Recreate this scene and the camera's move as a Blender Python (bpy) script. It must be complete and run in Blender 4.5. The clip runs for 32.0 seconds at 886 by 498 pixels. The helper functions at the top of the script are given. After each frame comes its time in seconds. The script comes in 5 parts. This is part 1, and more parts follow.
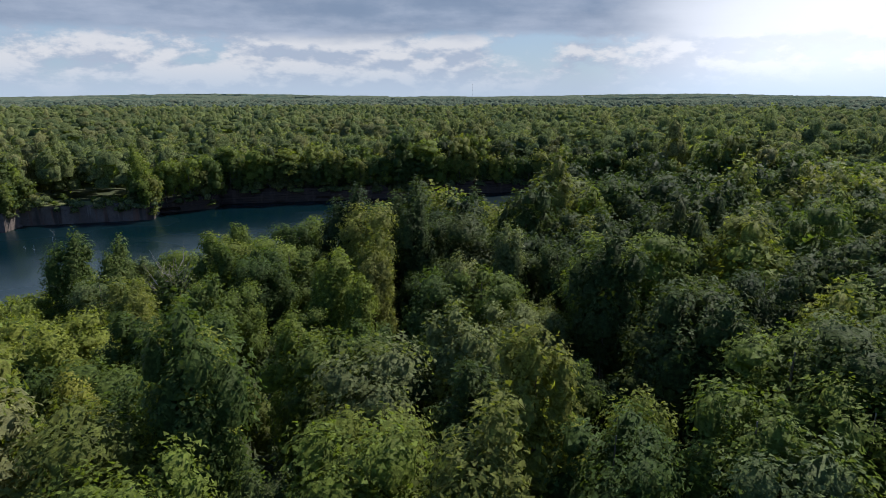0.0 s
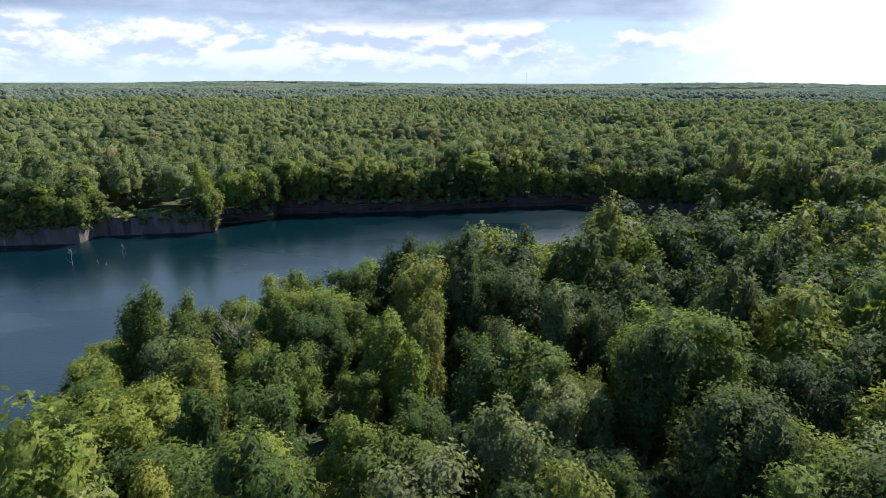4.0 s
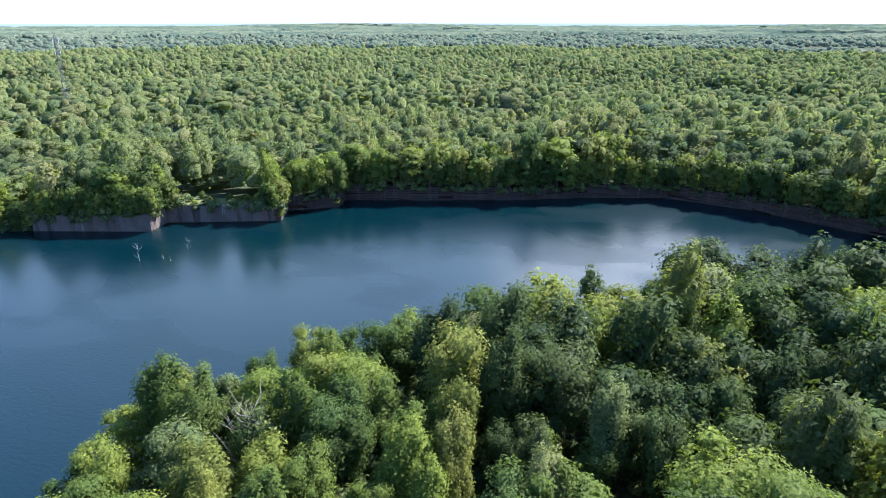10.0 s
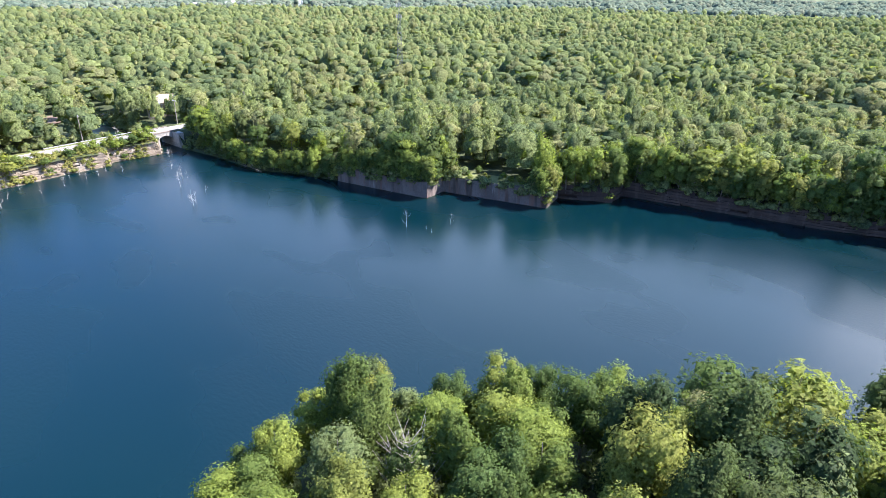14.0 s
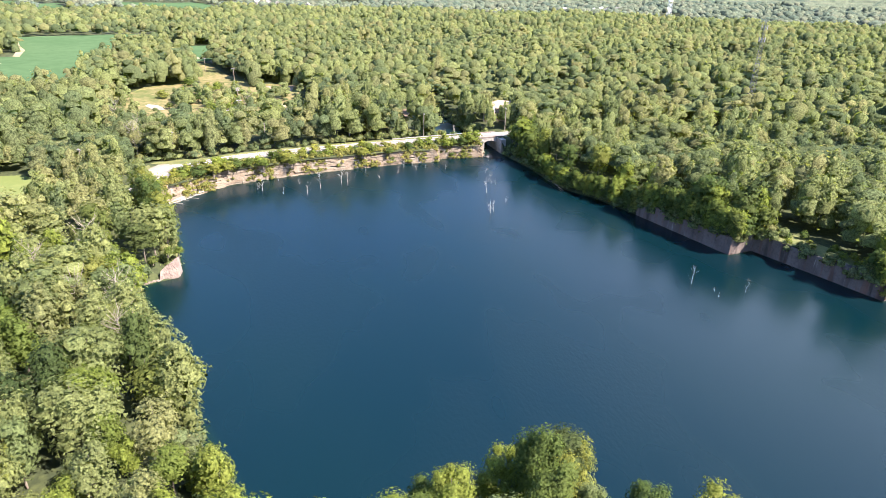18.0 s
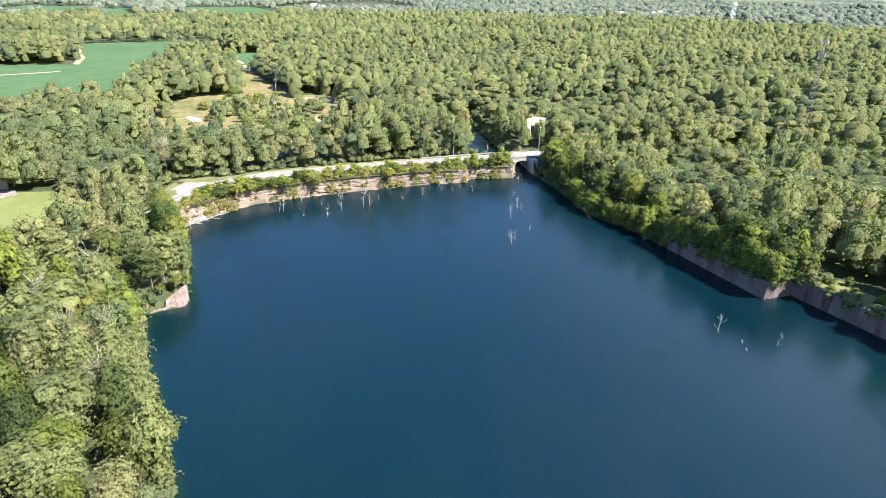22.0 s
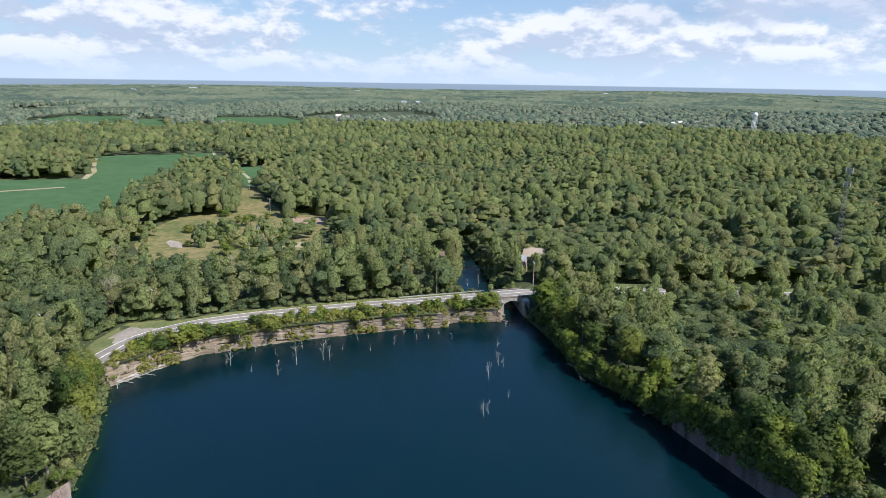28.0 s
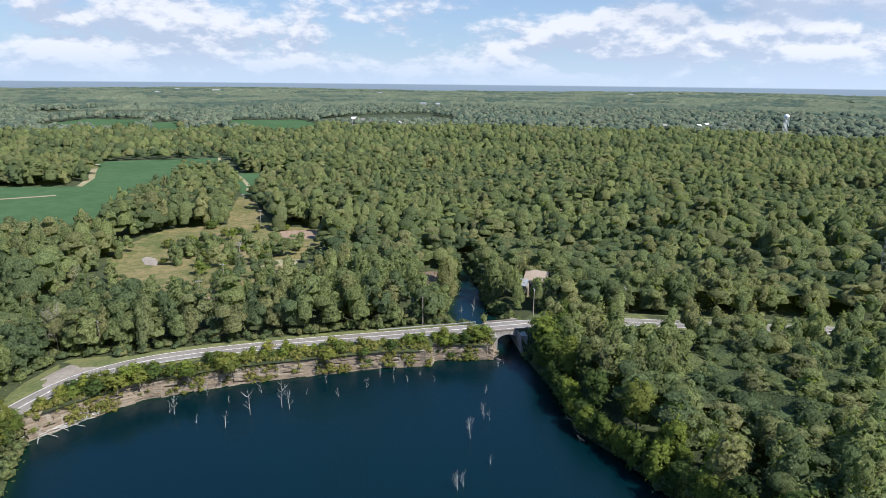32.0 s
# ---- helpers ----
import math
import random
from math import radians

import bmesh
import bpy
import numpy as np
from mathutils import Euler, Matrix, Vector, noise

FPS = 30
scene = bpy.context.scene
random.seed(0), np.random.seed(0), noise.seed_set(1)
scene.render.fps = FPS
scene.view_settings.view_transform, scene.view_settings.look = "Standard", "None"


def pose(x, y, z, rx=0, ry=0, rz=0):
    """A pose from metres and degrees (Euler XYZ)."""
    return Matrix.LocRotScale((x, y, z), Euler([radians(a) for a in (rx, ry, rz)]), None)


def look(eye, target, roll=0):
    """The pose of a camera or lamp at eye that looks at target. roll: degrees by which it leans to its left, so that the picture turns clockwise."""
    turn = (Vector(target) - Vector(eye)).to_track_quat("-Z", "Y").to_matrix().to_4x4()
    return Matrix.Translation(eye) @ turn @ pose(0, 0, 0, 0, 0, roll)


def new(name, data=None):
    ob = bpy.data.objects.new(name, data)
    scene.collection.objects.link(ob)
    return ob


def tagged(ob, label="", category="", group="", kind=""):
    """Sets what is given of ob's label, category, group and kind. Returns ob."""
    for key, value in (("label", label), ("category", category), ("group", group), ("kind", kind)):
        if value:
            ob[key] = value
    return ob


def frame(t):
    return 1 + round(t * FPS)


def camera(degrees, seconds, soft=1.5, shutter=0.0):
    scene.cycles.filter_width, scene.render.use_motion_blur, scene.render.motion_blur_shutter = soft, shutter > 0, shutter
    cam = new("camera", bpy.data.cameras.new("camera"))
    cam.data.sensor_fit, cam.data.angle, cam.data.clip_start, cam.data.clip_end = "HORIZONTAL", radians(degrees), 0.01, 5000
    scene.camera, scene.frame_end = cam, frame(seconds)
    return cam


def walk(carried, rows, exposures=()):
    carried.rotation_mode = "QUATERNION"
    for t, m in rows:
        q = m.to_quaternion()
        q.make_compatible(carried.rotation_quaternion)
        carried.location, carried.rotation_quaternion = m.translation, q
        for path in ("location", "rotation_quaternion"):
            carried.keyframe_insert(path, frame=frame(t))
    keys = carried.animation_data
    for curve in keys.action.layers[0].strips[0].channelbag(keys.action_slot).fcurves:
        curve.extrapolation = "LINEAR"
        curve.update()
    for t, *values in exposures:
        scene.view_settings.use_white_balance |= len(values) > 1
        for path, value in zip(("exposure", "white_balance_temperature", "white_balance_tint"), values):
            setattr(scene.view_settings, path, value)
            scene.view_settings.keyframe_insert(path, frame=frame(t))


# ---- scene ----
cam = camera(70.9, 32.0, soft=0.85)
PATH = [
    (0, (-0.472, 1.486, 37.776), (-0.483, 3.426, 37.292), 0.0),
    (0.5, (-0.548, 1.499, 38.755), (-0.558, 3.43, 38.233), 0.0),
    (1, (-0.562, 1.431, 39.831), (-0.567, 3.362, 39.308), 0.1),
    (1.5, (-0.587, 1.478, 41.0), (-0.59, 3.409, 40.479), 0.2),
    (2, (-0.649, 1.436, 42.278), (-0.658, 3.367, 41.757), 0.2),
    (2.5, (-0.709, 1.36, 43.595), (-0.74, 3.291, 43.074), 0.2),
    (3, (-0.695, 1.396, 44.901), (-0.776, 3.326, 44.38), 0.3),
    (3.5, (-0.744, 1.603, 46.234), (-0.872, 3.53, 45.711), 0.3),
    (4, (-0.685, 1.973, 47.456), (-0.854, 3.896, 46.931), 0.2),
    (4.5, (-0.783, 2.562, 48.473), (-0.993, 4.481, 47.952), 0.3),
    (6.5, (-0.73, 6.726, 53.528), (-0.999, 8.634, 52.99), 0.1),
    (7, (-0.415, 8.199, 54.417), (-0.688, 10.101, 53.862), 0.1),
    (7.5, (0.176, 9.741, 55.401), (-0.099, 11.637, 54.826), -0.1),
    (8, (0.846, 11.247, 56.392), (0.565, 13.135, 55.796), -0.1),
    (8.5, (1.452, 12.751, 57.348), (1.164, 14.631, 56.729), -0.1),
    (9, (2.075, 14.312, 58.23), (1.764, 16.18, 57.588), -0.0),
    (9.5, (2.736, 16.216, 59.299), (2.37, 18.066, 58.631), -0.1),
    (10, (3.43, 18.068, 60.205), (2.992, 19.892, 59.513), -0.0),
    (10.5, (4.16, 20.022, 61.024), (3.626, 21.814, 60.313), -0.0),
    (11, (4.978, 22.199, 61.837), (4.355, 23.954, 61.107), 0.0),
    (11.5, (5.702, 24.279, 62.582), (4.969, 25.983, 61.836), 0.1),
    (12, (6.203, 26.136, 63.24), (5.353, 27.78, 62.482), 0.4),
    (12.5, (6.505, 28.146, 63.793), (5.546, 29.722, 63.021), 0.2),
    (13, (6.805, 30.154, 64.402), (5.747, 31.657, 63.613), 0.5),
    (13.5, (7.117, 31.999, 64.999), (5.973, 33.43, 64.197), 0.6),
    (14, (7.341, 33.706, 65.594), (6.113, 35.065, 64.791), 0.7),
    (14.5, (7.543, 35.331, 66.176), (6.231, 36.611, 65.376), 0.8),
    (16.5, (8.63, 41.11, 70.194), (7.047, 42.027, 69.386), 1.1),
    (17, (8.465, 42.582, 70.764), (6.816, 43.375, 69.956), 1.2),
    (17.5, (8.137, 44.066, 71.261), (6.424, 44.707, 70.451), 1.3),
    (18, (7.759, 45.643, 71.724), (6.011, 46.176, 70.913), 1.5),
    (18.5, (7.312, 47.163, 72.175), (5.549, 47.643, 71.363), 1.5),
    (19, (6.711, 48.618, 72.642), (4.94, 49.068, 71.828), 1.6),
    (19.5, (5.964, 50.036, 73.159), (4.19, 50.47, 72.344), 1.6),
    (20, (5.063, 51.532, 73.794), (3.286, 51.954, 72.978), 1.5),
    (20.5, (4.165, 53.224, 74.568), (2.385, 53.631, 73.753), 1.5),
    (21, (3.154, 55.028, 75.513), (1.37, 55.42, 74.699), 1.4),
    (21.5, (2.156, 56.759, 76.526), (0.368, 57.139, 75.714), 1.2),
    (22, (1.068, 58.403, 77.575), (-0.721, 58.774, 76.762), 1.1),
    (22.5, (-0.22, 59.978, 78.631), (-2.011, 60.342, 77.818), 1.0),
    (23, (-1.799, 61.56, 79.659), (-3.592, 61.918, 78.847), 1.1),
    (23.5, (-3.67, 63.183, 80.623), (-5.464, 63.536, 79.812), 1.1),
    (24, (-5.68, 64.848, 81.543), (-7.474, 65.198, 80.731), 1.1),
    (24.5, (-7.967, 66.655, 82.397), (-9.765, 67.002, 81.593), 1.1),
    (25, (-10.385, 68.606, 83.192), (-12.213, 68.952, 82.458), 1.1),
    (25.5, (-12.927, 70.762, 83.875), (-14.789, 71.106, 83.231), 1.1),
    (26, (-15.714, 73.064, 84.369), (-17.603, 73.401, 83.806), 0.8),
    (26.5, (-18.469, 75.352, 84.685), (-20.371, 75.678, 84.158), 1.0),
    (28.5, (-29.974, 84.686, 85.941), (-31.882, 84.971, 85.414), 0.9),
    (29, (-33.006, 86.981, 86.073), (-34.915, 87.256, 85.546), 1.0),
    (29.5, (-36.13, 89.223, 86.184), (-38.042, 89.485, 85.659), 0.9),
    (30, (-39.318, 91.38, 86.304), (-41.233, 91.631, 85.783), 0.9),
    (30.5, (-42.639, 93.418, 86.431), (-44.555, 93.659, 85.911), 0.9),
    (31, (-46.192, 95.329, 86.554), (-48.109, 95.562, 86.035), 0.9),
    (31.5, (-49.96, 97.133, 86.672), (-51.878, 97.358, 86.152), 0.7),
    (32, (-53.874, 98.866, 86.786), (-55.792, 99.086, 86.265), 0.6),
]
walk(cam, [(t, look(eye, target, roll)) for t, eye, target, roll in PATH],
     [(0.0, 0.46, 6020, 12), (1.0, 0.74, 6020, 12), (2.0, 0.95, 6020, 12), (4.0, 1.09, 5890, 12), (7.0, 1.15, 5650, 13), (9.0, 1.74, 5470, 13), (13.0, 2.33, 5620, 18), (17.0, 2.33, 6330, 20), (19.0, 2.21, 6480, 22),
      (24.0, 2.1, 5650, 19), (25.0, 2.0, 5500, 18), (26.0, 1.64, 5670, 13), (27.5, 1.04, 5870, 12), (29.0, 0.91, 5870, 12), (32.0, 0.89, 5870, 12)])

# ---- light ----
SUN_AZ = math.atan2(0.64, 0.77)      # clockwise from +y
SUN_EL = radians(50)

world = bpy.data.worlds.new("sky")
scene.world = world
world.use_nodes = True


class Nodes:
    """Short hand for building a node tree."""

    def __init__(self, tree):
        self.tree = tree
        tree.nodes.clear()

    def add(self, kind, **values):
        node = self.tree.nodes.new(kind)
        for key, value in values.items():
            setattr(node, key, value)
        return node

    def link(self, a, b):
        self.tree.links.new(a, b)

    def math(self, op, a, b=None, clamp=False):
        node = self.add("ShaderNodeMath", operation=op, use_clamp=clamp)
        for i, v in enumerate((a, b)):
            if v is None:
                continue
            if isinstance(v, (int, float)):
                node.inputs[i].default_value = v
            else:
                self.link(v, node.inputs[i])
        return node.outputs[0]

    def mix(self, fac, a, b, blend="MIX"):
        node = self.add("ShaderNodeMix", data_type="RGBA", blend_type=blend)
        for i, v in ((0, fac), (6, a), (7, b)):
            if isinstance(v, (int, float)):
                node.inputs[i].default_value = v
            elif isinstance(v, tuple):
                node.inputs[i].default_value = (*v, 1.0)
            else:
                self.link(v, node.inputs[i])
        return node.outputs[2]

    def noise(self, vector, scale, detail=4.0, rough=0.55, dims="3D"):
        node = self.add("ShaderNodeTexNoise", noise_dimensions=dims)
        node.inputs["Scale"].default_value = scale
        node.inputs["Detail"].default_value = detail
        node.inputs["Roughness"].default_value = rough
        if vector is not None:
            self.link(vector, node.inputs["Vector"])
        return node.outputs["Fac"]

    def ramp(self, fac, lo, hi):
        node = self.add("ShaderNodeMapRange", interpolation_type="SMOOTHSTEP")
        self.link(fac, node.inputs[0])
        node.inputs[1].default_value, node.inputs[2].default_value = lo, hi
        return node.outputs[0]

    def scaled(self, vector, s):
        node = self.add("ShaderNodeVectorMath", operation="MULTIPLY")
        self.link(vector, node.inputs[0])
        node.inputs[1].default_value = s
        return node.outputs[0]


def n_grey(n, value):
    c = n.add("ShaderNodeCombineColor")
    for i in range(3):
        n.link(value, c.inputs[i])
    return c.outputs[0]


def build_sky():
    n = Nodes(world.node_tree)
    sky = n.add("ShaderNodeTexSky", sky_type="NISHITA", sun_disc=False, sun_elevation=SUN_EL, sun_rotation=SUN_AZ)
    sky.air_density, sky.dust_density, sky.ozone_density = 1.0, 0.6, 1.0
    way = n.add("ShaderNodeTexCoord").outputs["Generated"]
    parts = n.add("ShaderNodeSeparateXYZ")
    n.link(way, parts.inputs[0])
    up = parts.outputs[2]
    low = n.math("ADD", n.math("MAXIMUM", up, 0.0), 0.06)
    flat = n.add("ShaderNodeCombineXYZ")
    n.link(n.math("DIVIDE", parts.outputs[0], low), flat.inputs[0])
    n.link(n.math("DIVIDE", parts.outputs[1], low), flat.inputs[1])
    side = n.ramp(parts.outputs[1], 0.25, 0.85)
    sunward = n.ramp(n.math("ADD", n.math("MULTIPLY", parts.outputs[0], 0.60), n.math("MULTIPLY", parts.outputs[1], 0.80)), 0.90, 1.0)
    # heaped clouds: their noise, and the same a little higher up for the light on their tops
    puffs = []
    for lift in (0.0, 0.016):
        shift = n.add("ShaderNodeVectorMath", operation="ADD")
        n.link(way, shift.inputs[0])
        shift.inputs[1].default_value = (0.0, 0.0, lift)
        puffs.append(n.noise(n.scaled(shift.outputs[0], (6.5, 6.5, 15.0)), 1.0, 8.0, 0.60))
    mass = n.noise(n.scaled(way, (2.1, 2.1, 5.0)), 1.0, 2.0, 0.5)
    amount = n.math("ADD", n.math("MULTIPLY", puffs[0], 0.75), n.math("MULTIPLY", mass, 0.45))
    amount = n.math("SUBTRACT", amount, n.math("MULTIPLY", n.math("MAXIMUM", n.math("SUBTRACT", up, 0.07), 0.0), 0.75))
    amount = n.math("ADD", amount, n.math("MULTIPLY", side, 0.06))
    cover = n.ramp(amount, 0.545, 0.64)
    lit = n.ramp(n.math("SUBTRACT", puffs[0], puffs[1]), -0.055, 0.075)
    heap = n.mix(lit, (0.60, 0.68, 0.80), (1.0, 1.0, 1.0))
    high = n.mix(side, (0.15, 0.34, 0.74), (0.38, 0.55, 0.88))
    clear = n.mix(n.ramp(up, 0.0, 0.34), (0.60, 0.80, 1.0), high)
    clear = n.mix(0.35, clear, n.scaled(sky.outputs[0], (0.10, 0.10, 0.10)))
    above = n.mix(cover, clear, heap)
    # a flat grey deck over the far side, thinning towards the sun
    sheet = n.noise(flat.outputs[0], 0.42, 5.0, 0.55)
    rough_edge = n.math("MULTIPLY", n.math("SUBTRACT", puffs[0], 0.5), 0.04)
    deck = n.ramp(n.math("ADD", n.math("ADD", up, rough_edge), n.math("MULTIPLY", n.math("SUBTRACT", mass, 0.5), 0.03)), 0.074, 0.092)
    deck = n.math("MULTIPLY", deck, n.math("MULTIPLY", side, n.ramp(up, 0.78, 0.30)))
    tone = n.mix(n.ramp(n.math("ADD", n.math("MULTIPLY", sheet, 0.6), n.math("MULTIPLY", puffs[0], 0.4)), 0.38, 0.62), (0.32, 0.41, 0.55), (0.58, 0.66, 0.79))
    tone = n.mix(n.ramp(up, 0.14, 0.27), tone, (0.78, 1.0, 1.26))
    tone = n.mix(sunward, tone, (1.0, 1.02, 1.05))
    above = n.mix(n.math("MULTIPLY", deck, 0.96), above, tone)
    above = n.mix(n.math("MULTIPLY", sunward, 0.7), above, (1.05, 1.06, 1.08))
    # a tall white cloud over the far shore, bright with sun
    toward = n.math("ADD", n.math("MULTIPLY", parts.outputs[0], 0.06), n.math("ADD", n.math("MULTIPLY", parts.outputs[1], 0.917), n.math("MULTIPLY", up, 0.395)))
    toward = n.math("ADD", toward, n.math("MULTIPLY", n.math("SUBTRACT", puffs[0], 0.5), 0.06))
    above = n.mix(n.math("MULTIPLY", n.ramp(toward, 0.978, 0.999), n.ramp(up, 0.17, 0.26)), above, (2.3, 2.35, 2.4))
    # a milky band over the horizon, a blue distance under it
    veil = n.ramp(up, 0.055, -0.005)
    above = n.mix(n.math("MULTIPLY", veil, 0.9), above, (0.70, 0.82, 0.95))
    # dimmer away from the sun, near the horizon
    dim = n.math("ADD", n.math("ADD", n.math("MULTIPLY", side, 0.03), 0.83), n.math("MULTIPLY", sunward, 0.40))
    dim = n.math("ADD", dim, n.math("MULTIPLY", n.math("SUBTRACT", 1.0, dim), n.ramp(up, 0.16, 0.42)))
    above = n.mix(1.0, above, n_grey(n, dim), "MULTIPLY")
    below = n.mix(n.ramp(up, -0.004, -0.05), (0.31, 0.39, 0.47), (0.055, 0.085, 0.075))
    sky_or_land = n.mix(n.ramp(up, -0.0062, -0.0042), below, above)
    back = n.add("ShaderNodeBackground")
    n.link(sky_or_land, back.inputs[0])
    back.inputs[1].default_value = 0.60
    n.link(back.outputs[0], n.add("ShaderNodeOutputWorld").inputs[0])


build_sky()
sun = new("sun", bpy.data.lights.new("sun", "SUN"))
sun.data.energy, sun.data.angle, sun.data.color = 4.5, radians(0.6), (1.0, 0.93, 0.82)
sun_way = Vector((math.sin(SUN_AZ) * math.cos(SUN_EL), math.cos(SUN_AZ) * math.cos(SUN_EL), math.sin(SUN_EL)))
sun.matrix_world = look(sun_way * 400, (0, 0, 0))


# ---- materials ----
def material(name, rough=0.7, metal=0.0, spec=0.3):
    m = bpy.data.materials.new(name)
    m.use_nodes = True
    n = Nodes(m.node_tree)
    out = n.add("ShaderNodeOutputMaterial")
    bsdf = n.add("ShaderNodeBsdfPrincipled")
    bsdf.inputs["Roughness"].default_value = rough
    bsdf.inputs["Metallic"].default_value = metal
    bsdf.inputs["Specular IOR Level"].default_value = spec
    n.link(bsdf.outputs[0], out.inputs[0])
    return m, n, bsdf, out


def bump(n, bsdf, height, strength, distance):
    b = n.add("ShaderNodeBump")
    b.inputs["Strength"].default_value, b.inputs["Distance"].default_value = strength, distance
    n.link(height, b.inputs["Height"])
    n.link(b.outputs[0], bsdf.inputs["Normal"])


def place(n):
    return n.add("ShaderNodeNewGeometry").outputs["Position"]


def plain(name, colour, other, scale, rough=0.8, metal=0.0, relief=0.0, spec=0.3):
    """Two tones mixed by noise of two sizes, with a fine relief."""
    m, n, bsdf, _ = material(name, rough, metal, spec)
    p = place(n)
    a = n.noise(p, scale, 5.0, 0.6)
    b = n.noise(p, scale * 0.13, 3.0)
    fac = n.ramp(n.math("ADD", n.math("MULTIPLY", a, 0.6), n.math("MULTIPLY", b, 0.4)), 0.36, 0.64)
    n.link(n.mix(fac, colour, other), bsdf.inputs["Base Color"])
    if relief:
        bump(n, bsdf, a, 0.6, relief)
    return m


def foliage(name, dark, light, warm, tone, clear=0.35, grain=2.2, relief=0.0, gaps=0.0):
    """Leaves. tone: 'object' (one tint for each crown object) or 'attribute' (a tint stored for each crown of a joined wood)."""
    m, n, bsdf, out = material(name, 0.55, 0.0, 0.05 if clear and tone == "object" else 0.0)
    p = place(n)
    if tone == "object":
        rnd = n.add("ShaderNodeObjectInfo").outputs["Random"]
    else:
        rnd = n.add("ShaderNodeAttribute", attribute_name="tone").outputs["Fac"]
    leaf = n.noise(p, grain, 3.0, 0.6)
    colour = n.mix(n.ramp(rnd, 0.0, 0.9), dark, light)
    hue = n.math("FRACT", n.math("MULTIPLY", rnd, 7.13))
    colour = n.mix(n.math("MULTIPLY", n.ramp(hue, 0.6, 1.0), 0.7), colour, warm)
    each = n.add("ShaderNodeNewGeometry").outputs["Random Per Island"]
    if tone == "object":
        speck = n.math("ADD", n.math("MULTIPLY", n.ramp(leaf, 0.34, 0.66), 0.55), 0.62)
    else:                       # random leaf tone; its dark end paints shade into gaps between clumps
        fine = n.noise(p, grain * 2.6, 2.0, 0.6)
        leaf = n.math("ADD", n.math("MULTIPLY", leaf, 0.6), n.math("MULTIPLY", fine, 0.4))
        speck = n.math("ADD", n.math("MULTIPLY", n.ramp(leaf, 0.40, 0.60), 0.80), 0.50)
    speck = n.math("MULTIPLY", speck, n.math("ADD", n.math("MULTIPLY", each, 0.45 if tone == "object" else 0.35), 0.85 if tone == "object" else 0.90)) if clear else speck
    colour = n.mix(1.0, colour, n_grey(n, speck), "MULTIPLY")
    n.link(colour, bsdf.inputs["Base Color"])
    if relief:
        bump(n, bsdf, leaf, 1.0, relief)
    if clear:
        glow = n.add("ShaderNodeBsdfTranslucent")
        n.link(n.mix(1.0, colour, (1.5, 1.6, 0.6), "MULTIPLY"), glow.inputs[0])
        both = n.add("ShaderNodeMixShader")
        both.inputs[0].default_value = clear
        n.link(bsdf.outputs[0], both.inputs[1])
        n.link(glow.outputs[0], both.inputs[2])
        n.link(both.outputs[0], out.inputs[0])
        if gaps:                # sprays of leaves with air between them
            hole = n.add("ShaderNodeTexVoronoi")
            hole.inputs["Scale"].default_value = gaps
            n.link(p, hole.inputs["Vector"])
            open_air = n.add("ShaderNodeMixShader")
            n.link(n.math("GREATER_THAN", hole.outputs["Distance"], 0.64), open_air.inputs[0])
            n.link(both.outputs[0], open_air.inputs[1])
            n.link(n.add("ShaderNodeBsdfTransparent").outputs[0], open_air.inputs[2])
            n.link(open_air.outputs[0], out.inputs[0])
    return m


def leaves(name, dark, light, warm, clear):
    """The open sprays at the outside of a crown, and the closed mass of leaves within."""
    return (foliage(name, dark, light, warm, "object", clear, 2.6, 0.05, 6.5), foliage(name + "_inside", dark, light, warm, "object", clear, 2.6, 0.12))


LEAF_DARK, LEAF_LIGHT, LEAF_WARM = (0.083, 0.112, 0.057), (0.166, 0.190, 0.075), (0.200, 0.192, 0.087)
M_LEAF = leaves("broad_leaves", (0.060, 0.090, 0.026), (0.144, 0.178, 0.034), (0.178, 0.176, 0.044), 0.42)
M_LEAF_YELLOW = leaves("yellowing_leaves", (0.13, 0.160, 0.030), (0.17, 0.190, 0.034), (0.205, 0.195, 0.040), 0.36)
# a dark leaf kind, whose colour also stands in for deep shade
M_LEAF_DEEP_SHADED = leaves("deep_green_and_shaded_leaves", (0.030, 0.048, 0.017), (0.056, 0.078, 0.023), (0.070, 0.084, 0.028), 0.34)
M_LEAF_PALE = leaves("pale_olive_leaves", (0.100, 0.128, 0.050), (0.150, 0.170, 0.062), (0.180, 0.176, 0.076), 0.38)
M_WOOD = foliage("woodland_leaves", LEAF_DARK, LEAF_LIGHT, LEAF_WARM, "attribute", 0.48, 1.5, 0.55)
# cooler than the nearer woods: distance haze painted into the leaf colour
M_CANOPY_HAZED = foliage("hazed_far_canopy_leaves", (0.052, 0.076, 0.058), (0.104, 0.124, 0.080), (0.122, 0.128, 0.084), "attribute", 0.0, 0.3, 1.0)
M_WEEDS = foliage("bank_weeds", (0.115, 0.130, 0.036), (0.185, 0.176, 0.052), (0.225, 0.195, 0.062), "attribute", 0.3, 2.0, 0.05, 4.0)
M_BARK = plain("grey_bark", (0.10, 0.08, 0.06), (0.22, 0.19, 0.15), 6.0, 0.9, 0, 0.02)
M_DEADWOOD = plain("bleached_deadwood", (0.26, 0.245, 0.215), (0.44, 0.42, 0.38), 4.0, 0.85, 0, 0.01)
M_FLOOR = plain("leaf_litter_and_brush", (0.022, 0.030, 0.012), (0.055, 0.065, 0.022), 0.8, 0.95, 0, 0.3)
M_GRASS = plain("rough_grass", (0.075, 0.092, 0.028), (0.145, 0.142, 0.052), 0.9, 0.9, 0, 0.05)
